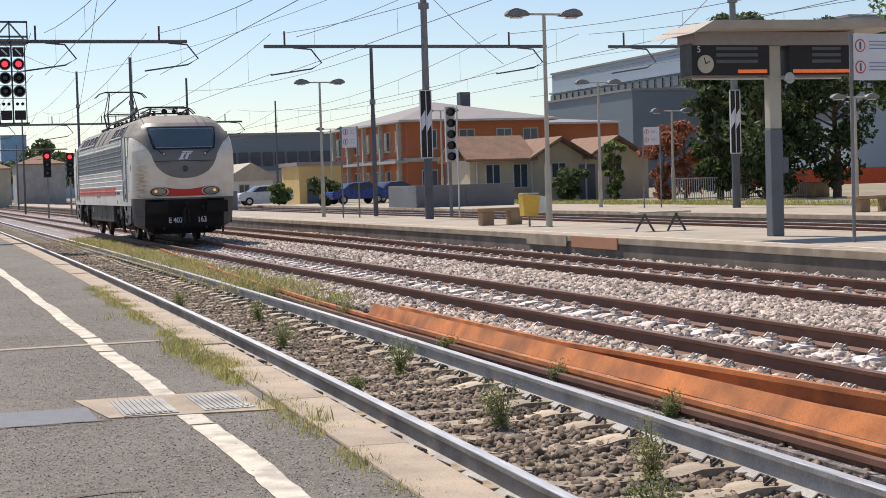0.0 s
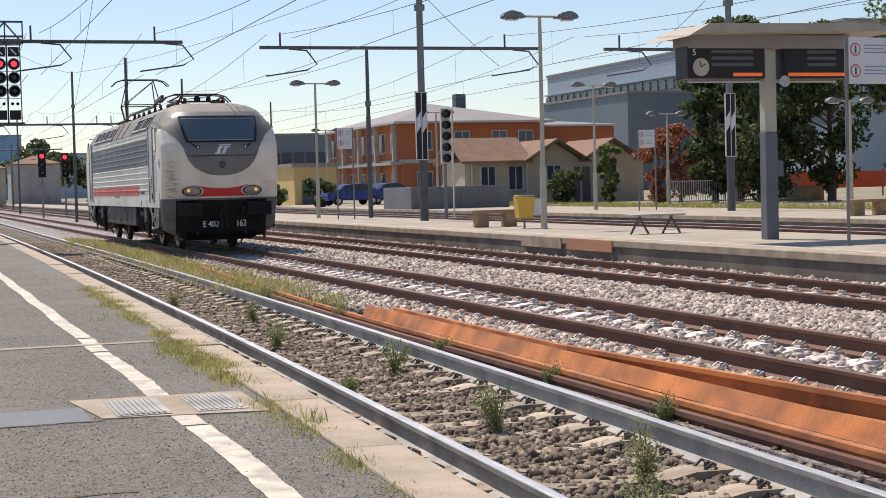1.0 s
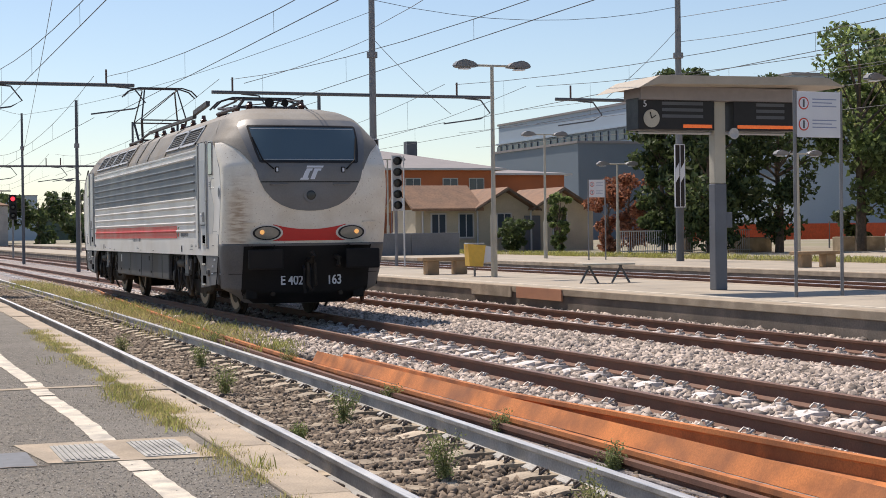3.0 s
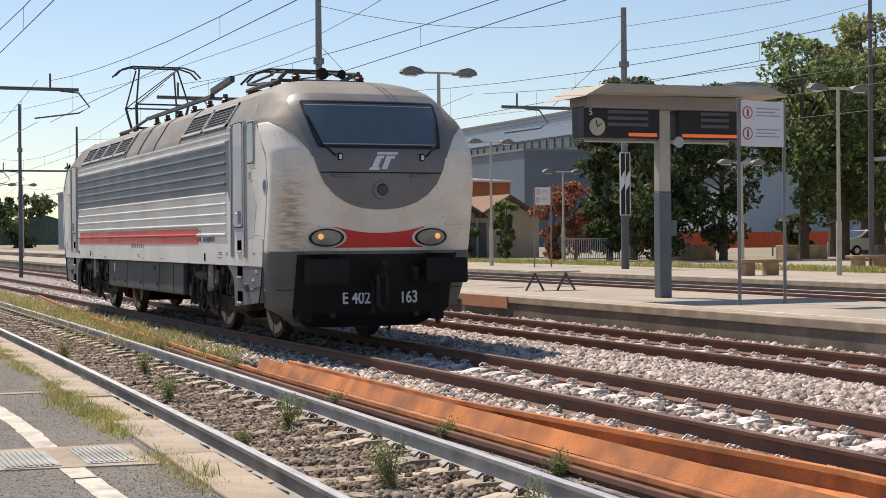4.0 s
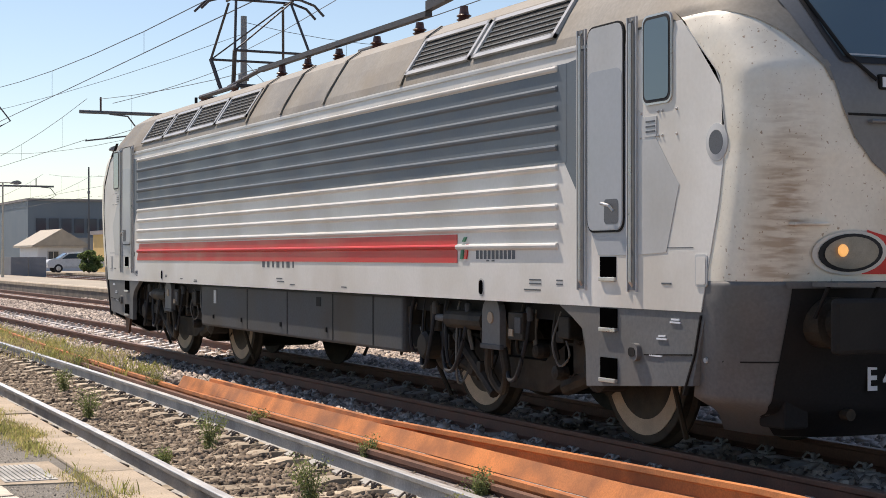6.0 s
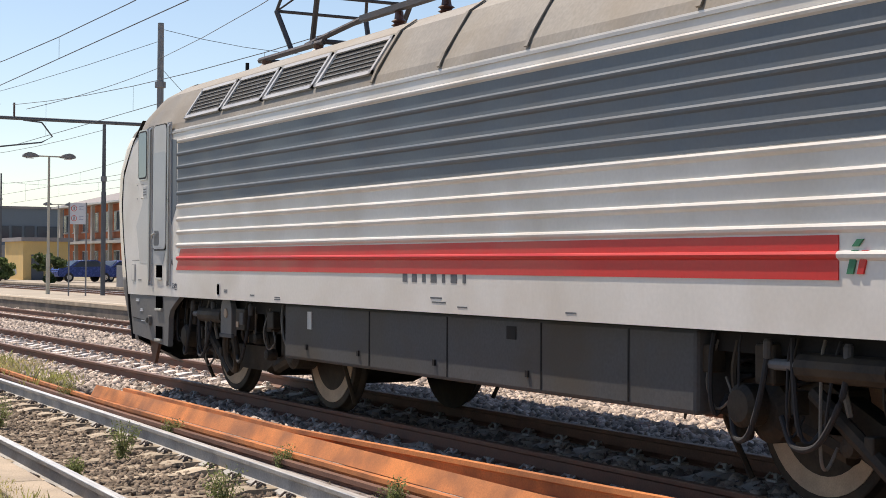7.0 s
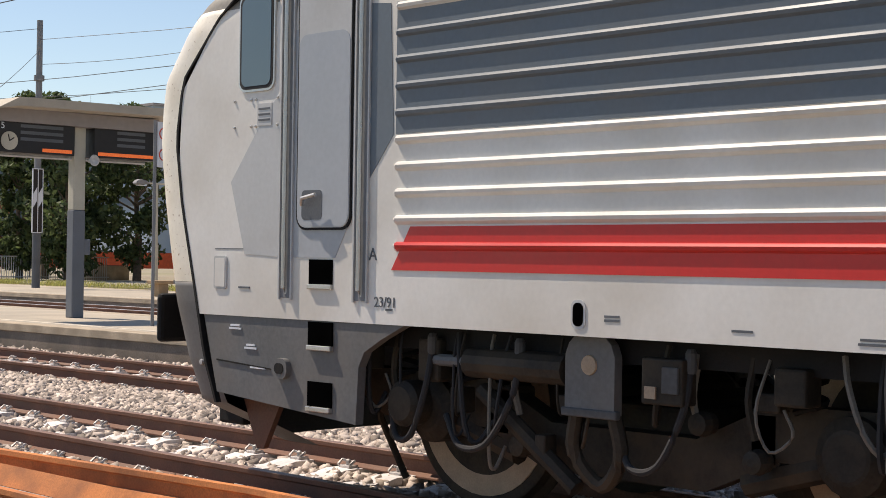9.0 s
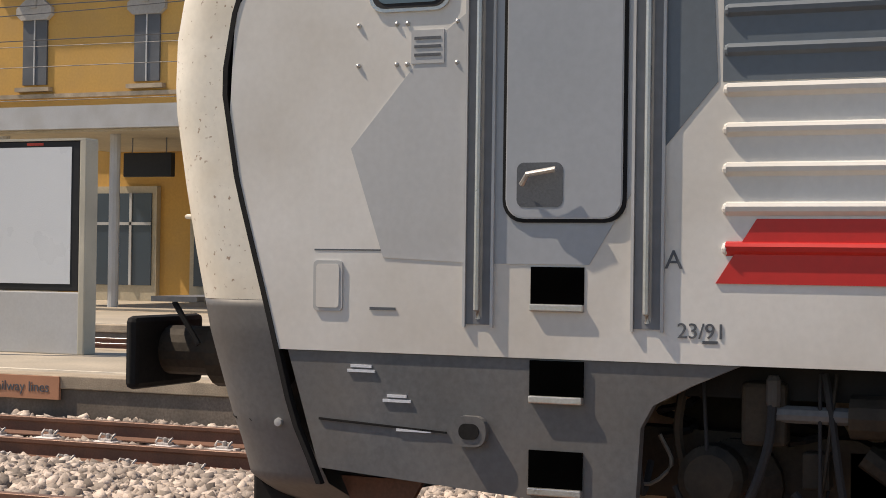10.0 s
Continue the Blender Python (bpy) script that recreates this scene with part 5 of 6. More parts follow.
for cx in (-.08, .34):
    for x in (cx - .2, cx + .2):
        part("head_post", B(x - .015, x + .015, .02, .07, 3.88, 6.42), "mast_dark", sg)
    for i, z in enumerate((5.75, 5.32, 4.90)):
        part("backplate", lathe(bmesh.new(), [(.19, -.02), (.19, .02), (.15, .03)], "y", 20, (cx, 0, z)), "lgrey", sg)
        part("target", lathe(bmesh.new(), [(.165, -.03), (.165, -.018)], "y", 20, (cx, 0, z)), "board", sg)
        part("hood", lathe(bmesh.new(), [(.12, -.03), (.13, -.2), (.115, -.2), (.11, -.03)], "y", 16, (cx, 0, z)), "black", sg)
        part("lens", lathe(bmesh.new(), [(.10, -.04), (.07, -.055), (.001, -.06)], "y", 16, (cx, 0, z)), "red_lamp" if i == 0 else "lens", sg)
        part("rung", B(cx - .2, cx + .2, .03, .06, z - .235, z - .215), "lgrey", sg)
    part("route_plate", B(cx - .17, cx + .17, -.03, .02, 5.98, 6.28, bevel=.01), "board", sg)
    part("route_mark", PR([(cx - .1, 6.2), (cx - .07, 6.24), (cx + .1, 6.06), (cx + .07, 6.02)], "y", -.036, -.031), "sign_white", sg)
    for dx in (-.08, .08):
        part("marker_lamp", lathe(bmesh.new(), [(.05, -.06), (.05, .0), (.02, .02)], "y", 12, (cx + dx, 0, 4.5)), "black", sg)
    part("lower_plate", B(cx - .17, cx + .17, -.03, .02, 4.0, 4.3, bevel=.01), "board", sg)
part("bottom_rail", B(-.32, .62, .02, .08, 3.86, 3.92), "mast_dark", sg)
part("hanger_arm", TB([(-3.2, .1, 6.5), (.6, .1, 6.5)], .05, 6), "mast", sg)
lad = colour_signal(21.2, 62.0, .2, 5, 4.6, 9, "tall signal mast with five lamps on a pale backboard", .4, .46, "lgrey")
part("ladder", B(.3, .34, -.05, .05, 0, 4.6), "lgrey", lad)


def departure_display(x, y, z0, platform_no):
    e = thing("departure_display", "black departure display with clock under a tan canopy roof", "display", pose(x, y, z0), group="departure displays")
    part("post", B(-.13, .13, -.12, .12, 0, 2.05, bevel=.02), "post_grey", e, "blue-grey lower post")
    part("upper_post", B(-.125, .125, -.11, .11, 2.05, 3.9, bevel=.02), "lamp_post", e)
    part("junction_box", B(.13, .26, -.1, .1, 1.2, 1.5, bevel=.01), "post_grey", e)
    bm = bmesh.new()
    prism(bm, [(-2.15, 3.78), (-1.7, 4.02), (1.9, 4.05), (2.3, 3.88), (1.9, 3.90), (-1.7, 3.86)], "y", -.9, .9)
    part("canopy", bm, "roof_tan", e)
    part("fascia", B(-1.82, 1.6, -.35, .35, 3.62, 3.87), "roof_far", e)
    for x0, x1 in ((-1.83, -.2), (.22, 1.6)):
        b = part("panel", B(x0, x1, -.25, .25, 3.06, 3.66, bevel=.015), "board", e, "black display panel")
        for i in range(3):
            part("text_line", B(x0 + .5, x1 - .25, -.256, -.252, 3.53 - i * .12, 3.59 - i * .12), "mast_dark", b)
        part("running_text", B(x0 + (.95 if x0 < 0 else .08), x1 - .06, -.258, -.253, 3.10, 3.165), "amber", b, "amber running text")
        if x0 < 0:
            part("clock_face", lathe(bmesh.new(), [(.17, -.262), (.17, -.27), (.001, -.271)], "y", 20, (x0 + .27, 0, 3.27)), "lamp_post", b)
            for dx, dz in ((.09, .06), (-.03, .12)):
                part("clock_hand", TB([(x0 + .27, -.275, 3.27), (x0 + .27 + dx, -.275, 3.27 + dz)], .009, 4), "black", b)
            text("platform_number", platform_no, .17, "sign_white", b, Matrix(((1, 0, 0, x0 + .14), (0, 0, -1, -.256), (0, 1, 0, 3.49), (0, 0, 0, 1)))) if platform_no else None
    part("loudspeaker", lathe(bmesh.new(), [(.04, -.14), (.06, -.25), (.11, -.33), (.09, -.34), (.03, -.3)], "y", 14, (.18, 0, 3.0)), "lgrey", e)
    part("bracket", TB([(-1.7, 0, 3.02), (1.5, 0, 3.02)], .03, 6), "lgrey", e)
    return e


departure_display(15.6, 26.5, .4, "5")
dd = departure_display(26.4, 24.3, .4, "")


def prohibition_sign(x, y, z0, w, zb, zt, yaw=0, small=False):
    e = thing("warning_sign", "white two-post warning sign with red prohibition rings and text", "sign", pose(x, y, z0, 0, 0, yaw), group="warning signs")
    for s in (-1, 1):
        part("post", TB([(s * w / 2, 0, 0), (s * w / 2, 0, zt + .02)], .03, 8), "mast", e)
    part("panel", B(-w / 2 + .03, w / 2 - .03, -.03, .0, zb, zt, bevel=.005), "sign_white", e)
    hh = zt - zb
    for k in (0, 1):
        zc = zb + hh * (.74 - .46 * k)
        r = hh * .14
        part("ring", lathe(bmesh.new(), [(r, -.033), (r, -.036), (r * .8, -.036), (r * .8, -.033)], "y", 20, (-w / 2 + .06 + r, 0, zc)), "sign_red", e)
        part("ring_centre", lathe(bmesh.new(), [(r * .8, -.0355), (r * .8, -.0375), (.001, -.0376)], "y", 20, (-w / 2 + .06 + r, 0, zc)), "sign_white", e)
        part("pictogram", B(-w / 2 + .06 + r * .82, -w / 2 + .06 + r * 1.18, -.039, -.031, zc - r * .6, zc + r * .6), "mast_dark", e)
        for j in range(3):
            part("text_bar", B(-w / 2 + .14 + 2 * r, w / 2 - .12 - .1 * (j % 2), -.035, -.031, zc + r * (.6 - .55 * j), zc + r * (.75 - .55 * j)), "sign_text", e)
    return e


prohibition_sign(15.45, 22.9, .4, 1.0, 2.72, 3.5, 6)
prohibition_sign(27.8, 56.6, .4, .75, 2.5, 3.2)
prohibition_sign(15.9, 58.5, .4, .65, 2.7, 3.5)
prohibition_sign(28.1, 82, .4, .7, 2.4, 3.1)
prohibition_sign(27.3, 22.2, .4, .9, 2.5, 3.2, -50)


def slab_bench(x, y, z0, yaw, label="worn brown slab bench on two stone blocks", ln=1.5):
    e = thing("bench", label, "bench", pose(x, y, z0, 0, 0, yaw), group="benches")
    part("seat", B(-ln / 2, ln / 2, -.25, .25, .38, .48, bevel=.02), "wood", e)
    for s in (-1, 1):
        part("block", B(s * ln * .28 - .17, s * ln * .28 + .17, -.2, .2, 0, .385, bevel=.02), "wood", e)


def trestle_bench(x, y, z0, yaw, ln=1.3):
    e = thing("bench", "pale flat bench on crossed metal legs", "bench", pose(x, y, z0, 0, 0, yaw), group="benches")
    part("seat", B(-ln / 2, ln / 2, -.22, .22, .40, .44, bevel=.01), "lamp_post", e)
    for s in (-1, 1):
        for k in (-1, 1):
            part("leg", TB([(s * ln * .3 - k * .02, 0, .40), (s * ln * .3 + k * .22, 0, 0)], .025, 6), "mast_dark", e)


slab_bench(15.5, 41.2, .4, 0)
slab_bench(26.8, 39.9, .4, 0)
slab_bench(15.2, 16.9, .4, 50, ln=1.9)
trestle_bench(15.7, 31.6, .4, 0)
trestle_bench(27.2, 28.5, .4, 40)
slab_bench(34.0, 44, .42, 0, "low grey stone bench in the forecourt", 1.6)
wb = thing("waste_bin", "yellow plastic bin bag holder on a post", "bin", pose(15.35, 38.6, .4))
part("post", TB([(0, 0, 0), (0, 0, .9)], .03, 8), "mast", wb)
part("bag", PR([(-.2, .28), (.18, .26), (.26, .82), (-.24, .86)], "y", -.16, .16), "bin", wb, "yellow bag")
part("hoop", TB([(.26 * math.cos(q), .2 * math.sin(q), .87) for q in np.linspace(0, 6.28, 13)], .02, 6), "lgrey", wb)
part("white_bag", PR([(.2, .35), (.48, .4), (.44, .78), (.24, .82)], "y", -.1, .14), "sign_white", wb)

ad = thing("advertising_stand", "free-standing poster case with blank white face and black frame", "poster case", pose(16.5, 12.5, .4))
part("plinth", B(-.12, .12, -.92, .45, 0, .78, bevel=.015), "lgrey", ad)
part("side_post", B(-.13, .13, -.96, -.86, 0, 2.7, bevel=.015), "lamp_post", ad)
part("frame", B(-.11, .11, -.855, .45, .79, 2.68, bevel=.015), "board", ad)
part("face", B(-.118, -.108, -.73, .38, .88, 2.60), "ad_face", ad, "blank white poster face")
part("red_mark", B(-.12, -.112, -.3, -.05, 2.625, 2.655), "sign_red", ad)
part("cap", B(-.13, .13, -.94, .45, 2.68, 2.71), "lamp_post", ad)


# ---- buildings ----
def house(name, label, x0, x1, y0, y1, z0, h, wall, roof=None, rise=0, over=.3, roof_mat="roof_far", hip=True, ridge="x"):
    e = thing(name, label, "building")
    part("wall", B(x0, x1, y0, y1, z0 - .5, z0 + h), wall, e)
    zt = z0 + h
    if rise:
        bm = bmesh.new()
        a, b, c, d = x0 - over, x1 + over, y0 - over, y1 + over
        lo = [bm.verts.new(p) for p in ((a, c, zt), (b, c, zt), (b, d, zt), (a, d, zt))]
        k = min(b - a, d - c) / 2 if hip else 0
        if ridge == "x":
            r = [bm.verts.new(p) for p in ((a + k, (c + d) / 2, zt + rise), (b - k, (c + d) / 2, zt + rise))]
            fs = [(lo[0], lo[1], r[1], r[0]), (lo[1], lo[2], r[1]), (lo[2], lo[3], r[0], r[1]), (lo[3], lo[0], r[0])]
        else:
            r = [bm.verts.new(p) for p in (((a + b) / 2, c + k, zt + rise), ((a + b) / 2, d - k, zt + rise))]
            fs = [(lo[0], lo[1], r[0]), (lo[1], lo[2], r[1], r[0]), (lo[2], lo[3], r[1]), (lo[3], lo[0], r[0], r[1])]
        for f in fs:
            bm.faces.new(f)
        bm.faces.new(lo[::-1])
        part("roof", bm, roof_mat, e)
        part("eave", B(a, b, c, d, zt - .15, zt + .02), "lgrey" if roof_mat == "roof_far" else roof_mat, e)
    else:
        part("roof", B(x0 - .2, x1 + .2, y0 - .2, y1 + .2, zt, zt + .3), roof_mat, e)
    return e


def win(e, face, u, z, w, h, at, frame_mat="lgrey", d=1):
    """A window set on the face 'y' (looking to -y) or 'x' (looking to -x)."""
    def bx(a0, a1, z0, z1, dep0, dep1):
        return B(a0, a1, at + dep0, at + dep1, z0, z1) if face == "y" else B(at + dep0, at + dep1, a0, a1, z0, z1)
    f = part("window", bx(u - w / 2 - .08, u + w / 2 + .08, z - .08, z + h + .08, -.06, .05), frame_mat, e)
    part("pane", bx(u - w / 2, u + w / 2, z, z + h, -.075, -.055), "glass_far", f)
    part("mullion", bx(u - .03, u + .03, z, z + h, -.09, -.07), frame_mat, f)
    part("sill", bx(u - w / 2 - .15, u + w / 2 + .15, z - .16, z - .07, -.16, .02), "concrete", f)
    return f


br = house("brick_building", "two-storey orange brick station building with grey hipped roof", 40.5, 53.5, 130, 154, .3, 6.9, "brick", rise=2.2, over=1.0)
part("floor_band", B(40.3, 53.7, 129.8, 154.2, 3.6, 3.95), "concrete", br)
for x in (42.5, 46, 49.5, 52):
    win(br, "y", x, 4.8, 1.3, 1.5, 130)
    win(br, "y", x, 1.2, 1.3, 1.6, 130)
for y in np.arange(132.5, 153, 3.4):
    win(br, "x", y, 4.7, 1.6, 1.6, 40.5)
    win(br, "x", y, 1.2, 1.6, 1.6, 40.5)
for y in np.arange(131, 154.5, 5.6):
    part("column", B(39.9, 40.2, y - .2, y + .2, 0, 7.1), "concrete", br)
part("balcony", B(39.4, 40.5, 130, 154, 3.5, 3.75), "concrete", br)
part("chimney", B(49, 50, 140, 141, 8.2, 10.2), "mast_dark", br)
house("brick_wing", "plain orange brick wing with flat grey roof", 53.5, 62, 133, 150, .3, 6.6, "brick", rise=.8, over=.6)

of = house("office_block", "long pale blue office block with strip windows", 98, 140, 150, 235, 0, 18.6, "office")
for z in (7.4, 10.6, 13.8):
    part("window_band", B(97.85, 98.1, 150.1, 235.1, z, z + 1.6), "office_low", of)
    for y in np.arange(176, 234, 2.4):
        part("window", B(97.7, 97.9, y, y + 1.5, z + .15, z + 1.45), "glass_far", of)
    part("sun_ledge", B(97.5, 98.1, 150, 235.2, z + 1.75, z + 1.95), "office", of)
house("office_annexe", "plain windowless blue-grey office annexe", 84, 97, 176, 203, 0, 12.4, "office_low")

dp = thing("depot", "cream railway depot with two gables and clay tile roofs", "building")
part("wall", B(30.2, 41.5, 85, 89, 0, 2.9), "cream", dp)
for gx in (35.7, 39.3):
    part("gable", PR([(gx - 1.75, 2.9), (gx + 1.75, 2.9), (gx, 3.95)], "y", 84.9, 89), "cream", dp)
    bm = bmesh.new()
    prism(bm, [(gx - 2.05, 2.8), (gx, 4.0), (gx + 2.05, 2.8), (gx + 2.05, 2.95), (gx, 4.18), (gx - 2.05, 2.95)], "y", 84.3, 91)
    part("roof", bm, "tiles", dp)
    part("barge_board", PR([(gx - 2.1, 2.75), (gx, 3.98), (gx + 2.1, 2.75), (gx + 2.1, 2.87), (gx, 4.1), (gx - 2.1, 2.87)], "y", 84.2, 84.28), "bark", dp)
bm = bmesh.new()
prism(bm, [(84.4, 2.8), (87, 4.2), (89.6, 2.8), (89.6, 2.95), (87, 4.35), (84.4, 2.95)], "x", 29.8, 34.2)
part("roof", bm, "tiles", dp)
for x in (31.6, 33.3, 35.7, 39.3):
    win(dp, "y", x, 1.3, .8, 1.3, 85)
part("door", B(37.0, 38.0, 84.9, 85.1, .4, 2.5), "mast_dark", dp)
for x in (30.6, 34.0, 37.4):
    part("downpipe", TB([(x, 84.9, .3), (x, 84.9, 2.8)], .06, 6), "lgrey", dp)

ys = house("yellow_shed", "small flat-roofed yellow shed", 28.0, 31.5, 118, 124, .4, 2.9, "yellow")
part("door", B(28.6, 29.5, 117.9, 118.05, .4, 2.3), "mast_dark", ys)
wc = house("white_cottage", "white cottage with a pale tiled roof", 25.2, 29, 132, 140, .3, 2.2, "sign_white", rise=1.4, over=.5, roof_mat="roof_tan", hip=False, ridge="y")
win(wc, "y", 26.5, 1.0, .8, 1, 132)
gh = house("grey_hall", "long grey glazed industrial hall", 37, 62, 200, 240, 0, 8.6, "office_low")
for x in np.arange(38, 61, 1.6):
    part("window", B(x, x + 1.2, 199.8, 200.1, 4.6, 6.4), "glass_far", gh)
part("base_wall", B(36.8, 62, 199.7, 200, 0, 4.0), "concrete", gh)

yb = house("yellow_building", "single-storey yellow station building with grey plinth", 46, 55, 31, 57.5, .45, 4.5, "yellow")
part("plinth", B(45.9, 46.05, 31, 57.6, .3, 1.45), "plinth", yb)
part("plinth", B(45.9, 55, 57.5, 57.62, .3, 1.45), "plinth", yb)
part("eave", B(45.3, 55.4, 30.8, 58.2, 4.93, 5.1), "roof_far", yb)
for y, col in ((52.8, "wood"), (48.0, "office"), (43.3, "wood"), (39.0, "wood")):
    d = part("door", B(45.86, 46.05, y - .62, y + .62, .45, 3.1), col, yb)
    part("door_frame", B(45.84, 45.9, y - .72, y + .72, 3.1, 3.25), "cream", d)
    part("awning", B(44.9, 46.05, y - 1.4, y + 1.4, 3.55, 3.65), "wood", yb)
    if col == "wood":
        part("door_pane", B(45.83, 45.87, y - .22, y + .22, 1.6, 2.6), "glass_far", d)
part("air_conditioner", B(45.5, 46.0, 45.1, 46.0, 3.35, 3.95, bevel=.03), "sign_white", yb)
for y in (50.6, 46.4, 41.3):
    part("downpipe", TB([(45.9, y, 1.4), (45.9, y, 4.9)], .05, 6), "wood", yb)
part("notice", B(45.88, 45.95, 50.1, 50.5, 2.1, 2.5), "sign_white", yb)

o2 = house("office_building", "cream concrete office building with dark flat roof and window bands", 78, 110, 74, 100, 0, 13.0, "concrete")
part("roof_edge", B(77.4, 110.5, 73.4, 100.5, 12.6, 13.0), "roof_far", o2)
for z in (3.2, 6.6, 10.0):
    for y in np.arange(76.5, 99, 5):
        win(o2, "x", y, z, 3.8, 1.6, 78)
    for x in np.arange(81, 109, 5):
        win(o2, "y", x, z, 3.8, 1.6, 74)
for y in np.arange(74, 100.5, 5):
    part("pilaster", B(77.7, 78, y - .2, y + .2, 0, 12.6), "office_low", o2)
cr = thing("tower_crane", "distant lattice tower crane with a jib", "crane", pose(100, 109, 0))
for dx, dy in ((-.8, -.8), (.8, -.8), (-.8, .8), (.8, .8)):
    part("mast_leg", TB([(dx, dy, 0), (dx, dy, 24)], .13, 6), "mast", cr)
for i in range(14):
    z = i * 1.7
    part("brace", TB([(-.8, -.8, z), (.8, -.8, z + 1.7)], .06, 5), "mast", cr)
    part("brace", TB([(-.8, .8, z + 1.7), (-.8, -.8, z)], .06, 5), "mast", cr)
for dz in (0, 1.0):
    part("jib", TB([(-4, 2.9, 22.9 + dz * .75), (0, 0, 23.4 + dz), (24, -17, 26.5 + dz * .3)], .14, 6), "sign_red" if dz else "mast", cr)
part("counterweight", B(-4.6, -3.0, 2.0, 3.6, 21.7, 23.3), "lgrey", cr)

ap = house("apartment_block", "tall tan and orange apartment block with balconies", 90, 125, 66, 88, 0, 30, "concrete")
part("orange_wing", B(89.5, 110, 52, 66, 0, 32), "yellow", ap)
part("tan_end", B(89.7, 90, 66, 88.1, 0, 30), "wood", ap)
for z in (9, 12.2, 15.4, 18.6, 21.8, 25):
    for y in (69, 73, 79, 84):
        win(ap, "x", y, z, 1.4, 1.6, 89.7)
    for y in (55, 58, 62):
        win(ap, "x", y, z, 1.3, 1.6, 89.5)
    b = part("balcony", B(88.6, 89.7, 74.5, 78, z - .5, z - .3), "concrete", ap)
    part("balcony_rail", B(88.6, 88.65, 74.5, 78, z - .3, z + .6), "office_low", b)

sb = house("station_building", "ochre two-storey station building with white arched window surrounds", 38, 50, 6, 30.2, .45, 11.5, "ochre", rise=2.0, over=.8)
for z0, z1, d in ((5.35, 5.9, .25), (6.3, 6.42, .12), (9.7, 9.95, .2), (10.8, 11.1, .4)):
    part("cornice", B(38 - d, 38.05, 6, 30.2, z0, z1), "coping", sb)
for y in (28.6, 24.75, 20.9, 17.0):
    f = part("window_surround", PR([(y - .62, 8.75), (y - .62, 8.95), (y - .3, 9.2), (y + .3, 9.2), (y + .62, 8.95), (y + .62, 8.75), (y + .45, 8.6), (y - .45, 8.6)], "x", 37.85, 38.05), "concrete", sb)
    part("keystone", B(37.8, 38.0, y - .1, y + .1, 8.95, 9.4), "concrete", f)
    part("shutter", B(37.93, 38.04, y - .42, y + .42, 6.7, 8.75), "mast_dark", f)
    part("shutter_bar", B(37.9, 37.94, y - .02, y + .02, 6.7, 8.75), "lgrey", f)
    part("sill", B(37.8, 38.05, y - .6, y + .6, 6.5, 6.62), "coping", f)
cn = thing("station_canopy", "platform canopy along the station building on slim columns", "canopy")
part("canopy_roof", B(31.5, 38, 2, 26, 4.75, 5.3), "lgrey", cn)
part("canopy_soffit", B(31.7, 37.9, 2.2, 25.8, 4.68, 4.745), "cream", cn)
for y in (6, 14, 22, 25.3):
    part("column", TB([(32.4, y, .4), (32.4, y, 4.7)], .13, 10), "lgrey", cn)
for y in (28.7, 25.4, 22.0, 18):
    d = part("shop_front", B(37.8, 38.02, y - 1.15, y + 1.15, .45, 3.7), "cream", sb)
    part("shop_glass", B(37.76, 37.8, y - 1.0, y + 1.0, .9, 3.5), "glass_far", d)
    for k in (-.33, .33):
        part("glazing_bar", B(37.72, 37.76, y + k - .04, y + k + .04, .9, 3.5), "lgrey", d)
    part("transom", B(37.72, 37.76, y - 1.0, y + 1.0, 2.6, 2.68), "lgrey", d)
hs = thing("hanging_sign", "dark hanging display under the canopy", "sign", pose(33.6, 21.8, 3.7))
part("panel", B(-.1, .1, -.7, .7, 0, .6, bevel=.02), "board", hs)
for y in (-.5, .5):
    part("hanger", TB([(0, y, .6), (0, y, 1.0)], .02, 6), "mast", hs)
sheet("forecourt", 31.4, 46, -20, 62, 0.455, "plat2", "pale paved forecourt before the station", "paving", .2)

for x0, x1, y in ((24.4, 29.8, 77), (19.2, 21.6, 110.0)):
    cw = thing("concrete_parapet", "low blue-grey concrete parapet of an underpass stair", "parapet", pose(0, 0, .4), group="parapets")
    part("front_panel", B(x0, (x0 + x1) / 2 - .02, y, y + .25, -.4, 1.15, bevel=.02), "conc_grey", cw)
    part("front_panel", B((x0 + x1) / 2 + .02, x1, y, y + .25, -.4, 1.15, bevel=.02), "conc_grey", cw)
    part("side_panel", B(x0, x0 + .25, y + .26, y + 5, -.4, 1.15, bevel=.02), "conc_grey", cw)

fence = thing("railing", "grey metal railing beside the platform verge", "fence", pose(0, 0, .42))
for i in range(60):
    part("bar", TB([(33.5 + i * .12, 66, 0), (33.5 + i * .12, 66, 1.1)], .018, 5), "lgrey", fence)
for z in (.15, 1.1):
    part("rail", TB([(33.5, 66, z), (40.7, 66, z)], .03, 6), "lgrey", fence)
net = thing("site_fence", "orange plastic netting fence on posts", "fence", pose(0, 0, .42))
for i in range(12):
    part("post", TB([(42 + i * 2, 76, 0), (42 + i * 2, 76, 1.5)], .05, 6), "mast", net)
part("netting", B(42, 64, 75.97, 76.0, .5, 1.4), "fence_red", net)
planter_walls = [(39.5, 42.5, 67), (44.5, 47, 64), (48.5, 51, 62)]
for x0, x1, y in planter_walls:
    pw = thing("planter", "low pale concrete planter with soil", "planter", pose(0, 0, .42), group="planters")
    part("trough", B(x0, x1, y, y + .8, 0, .7, bevel=.03), "coping", pw)
    part("soil", B(x0 + .1, x1 - .1, y + .1, y + .7, .69, .72), "earth", pw)


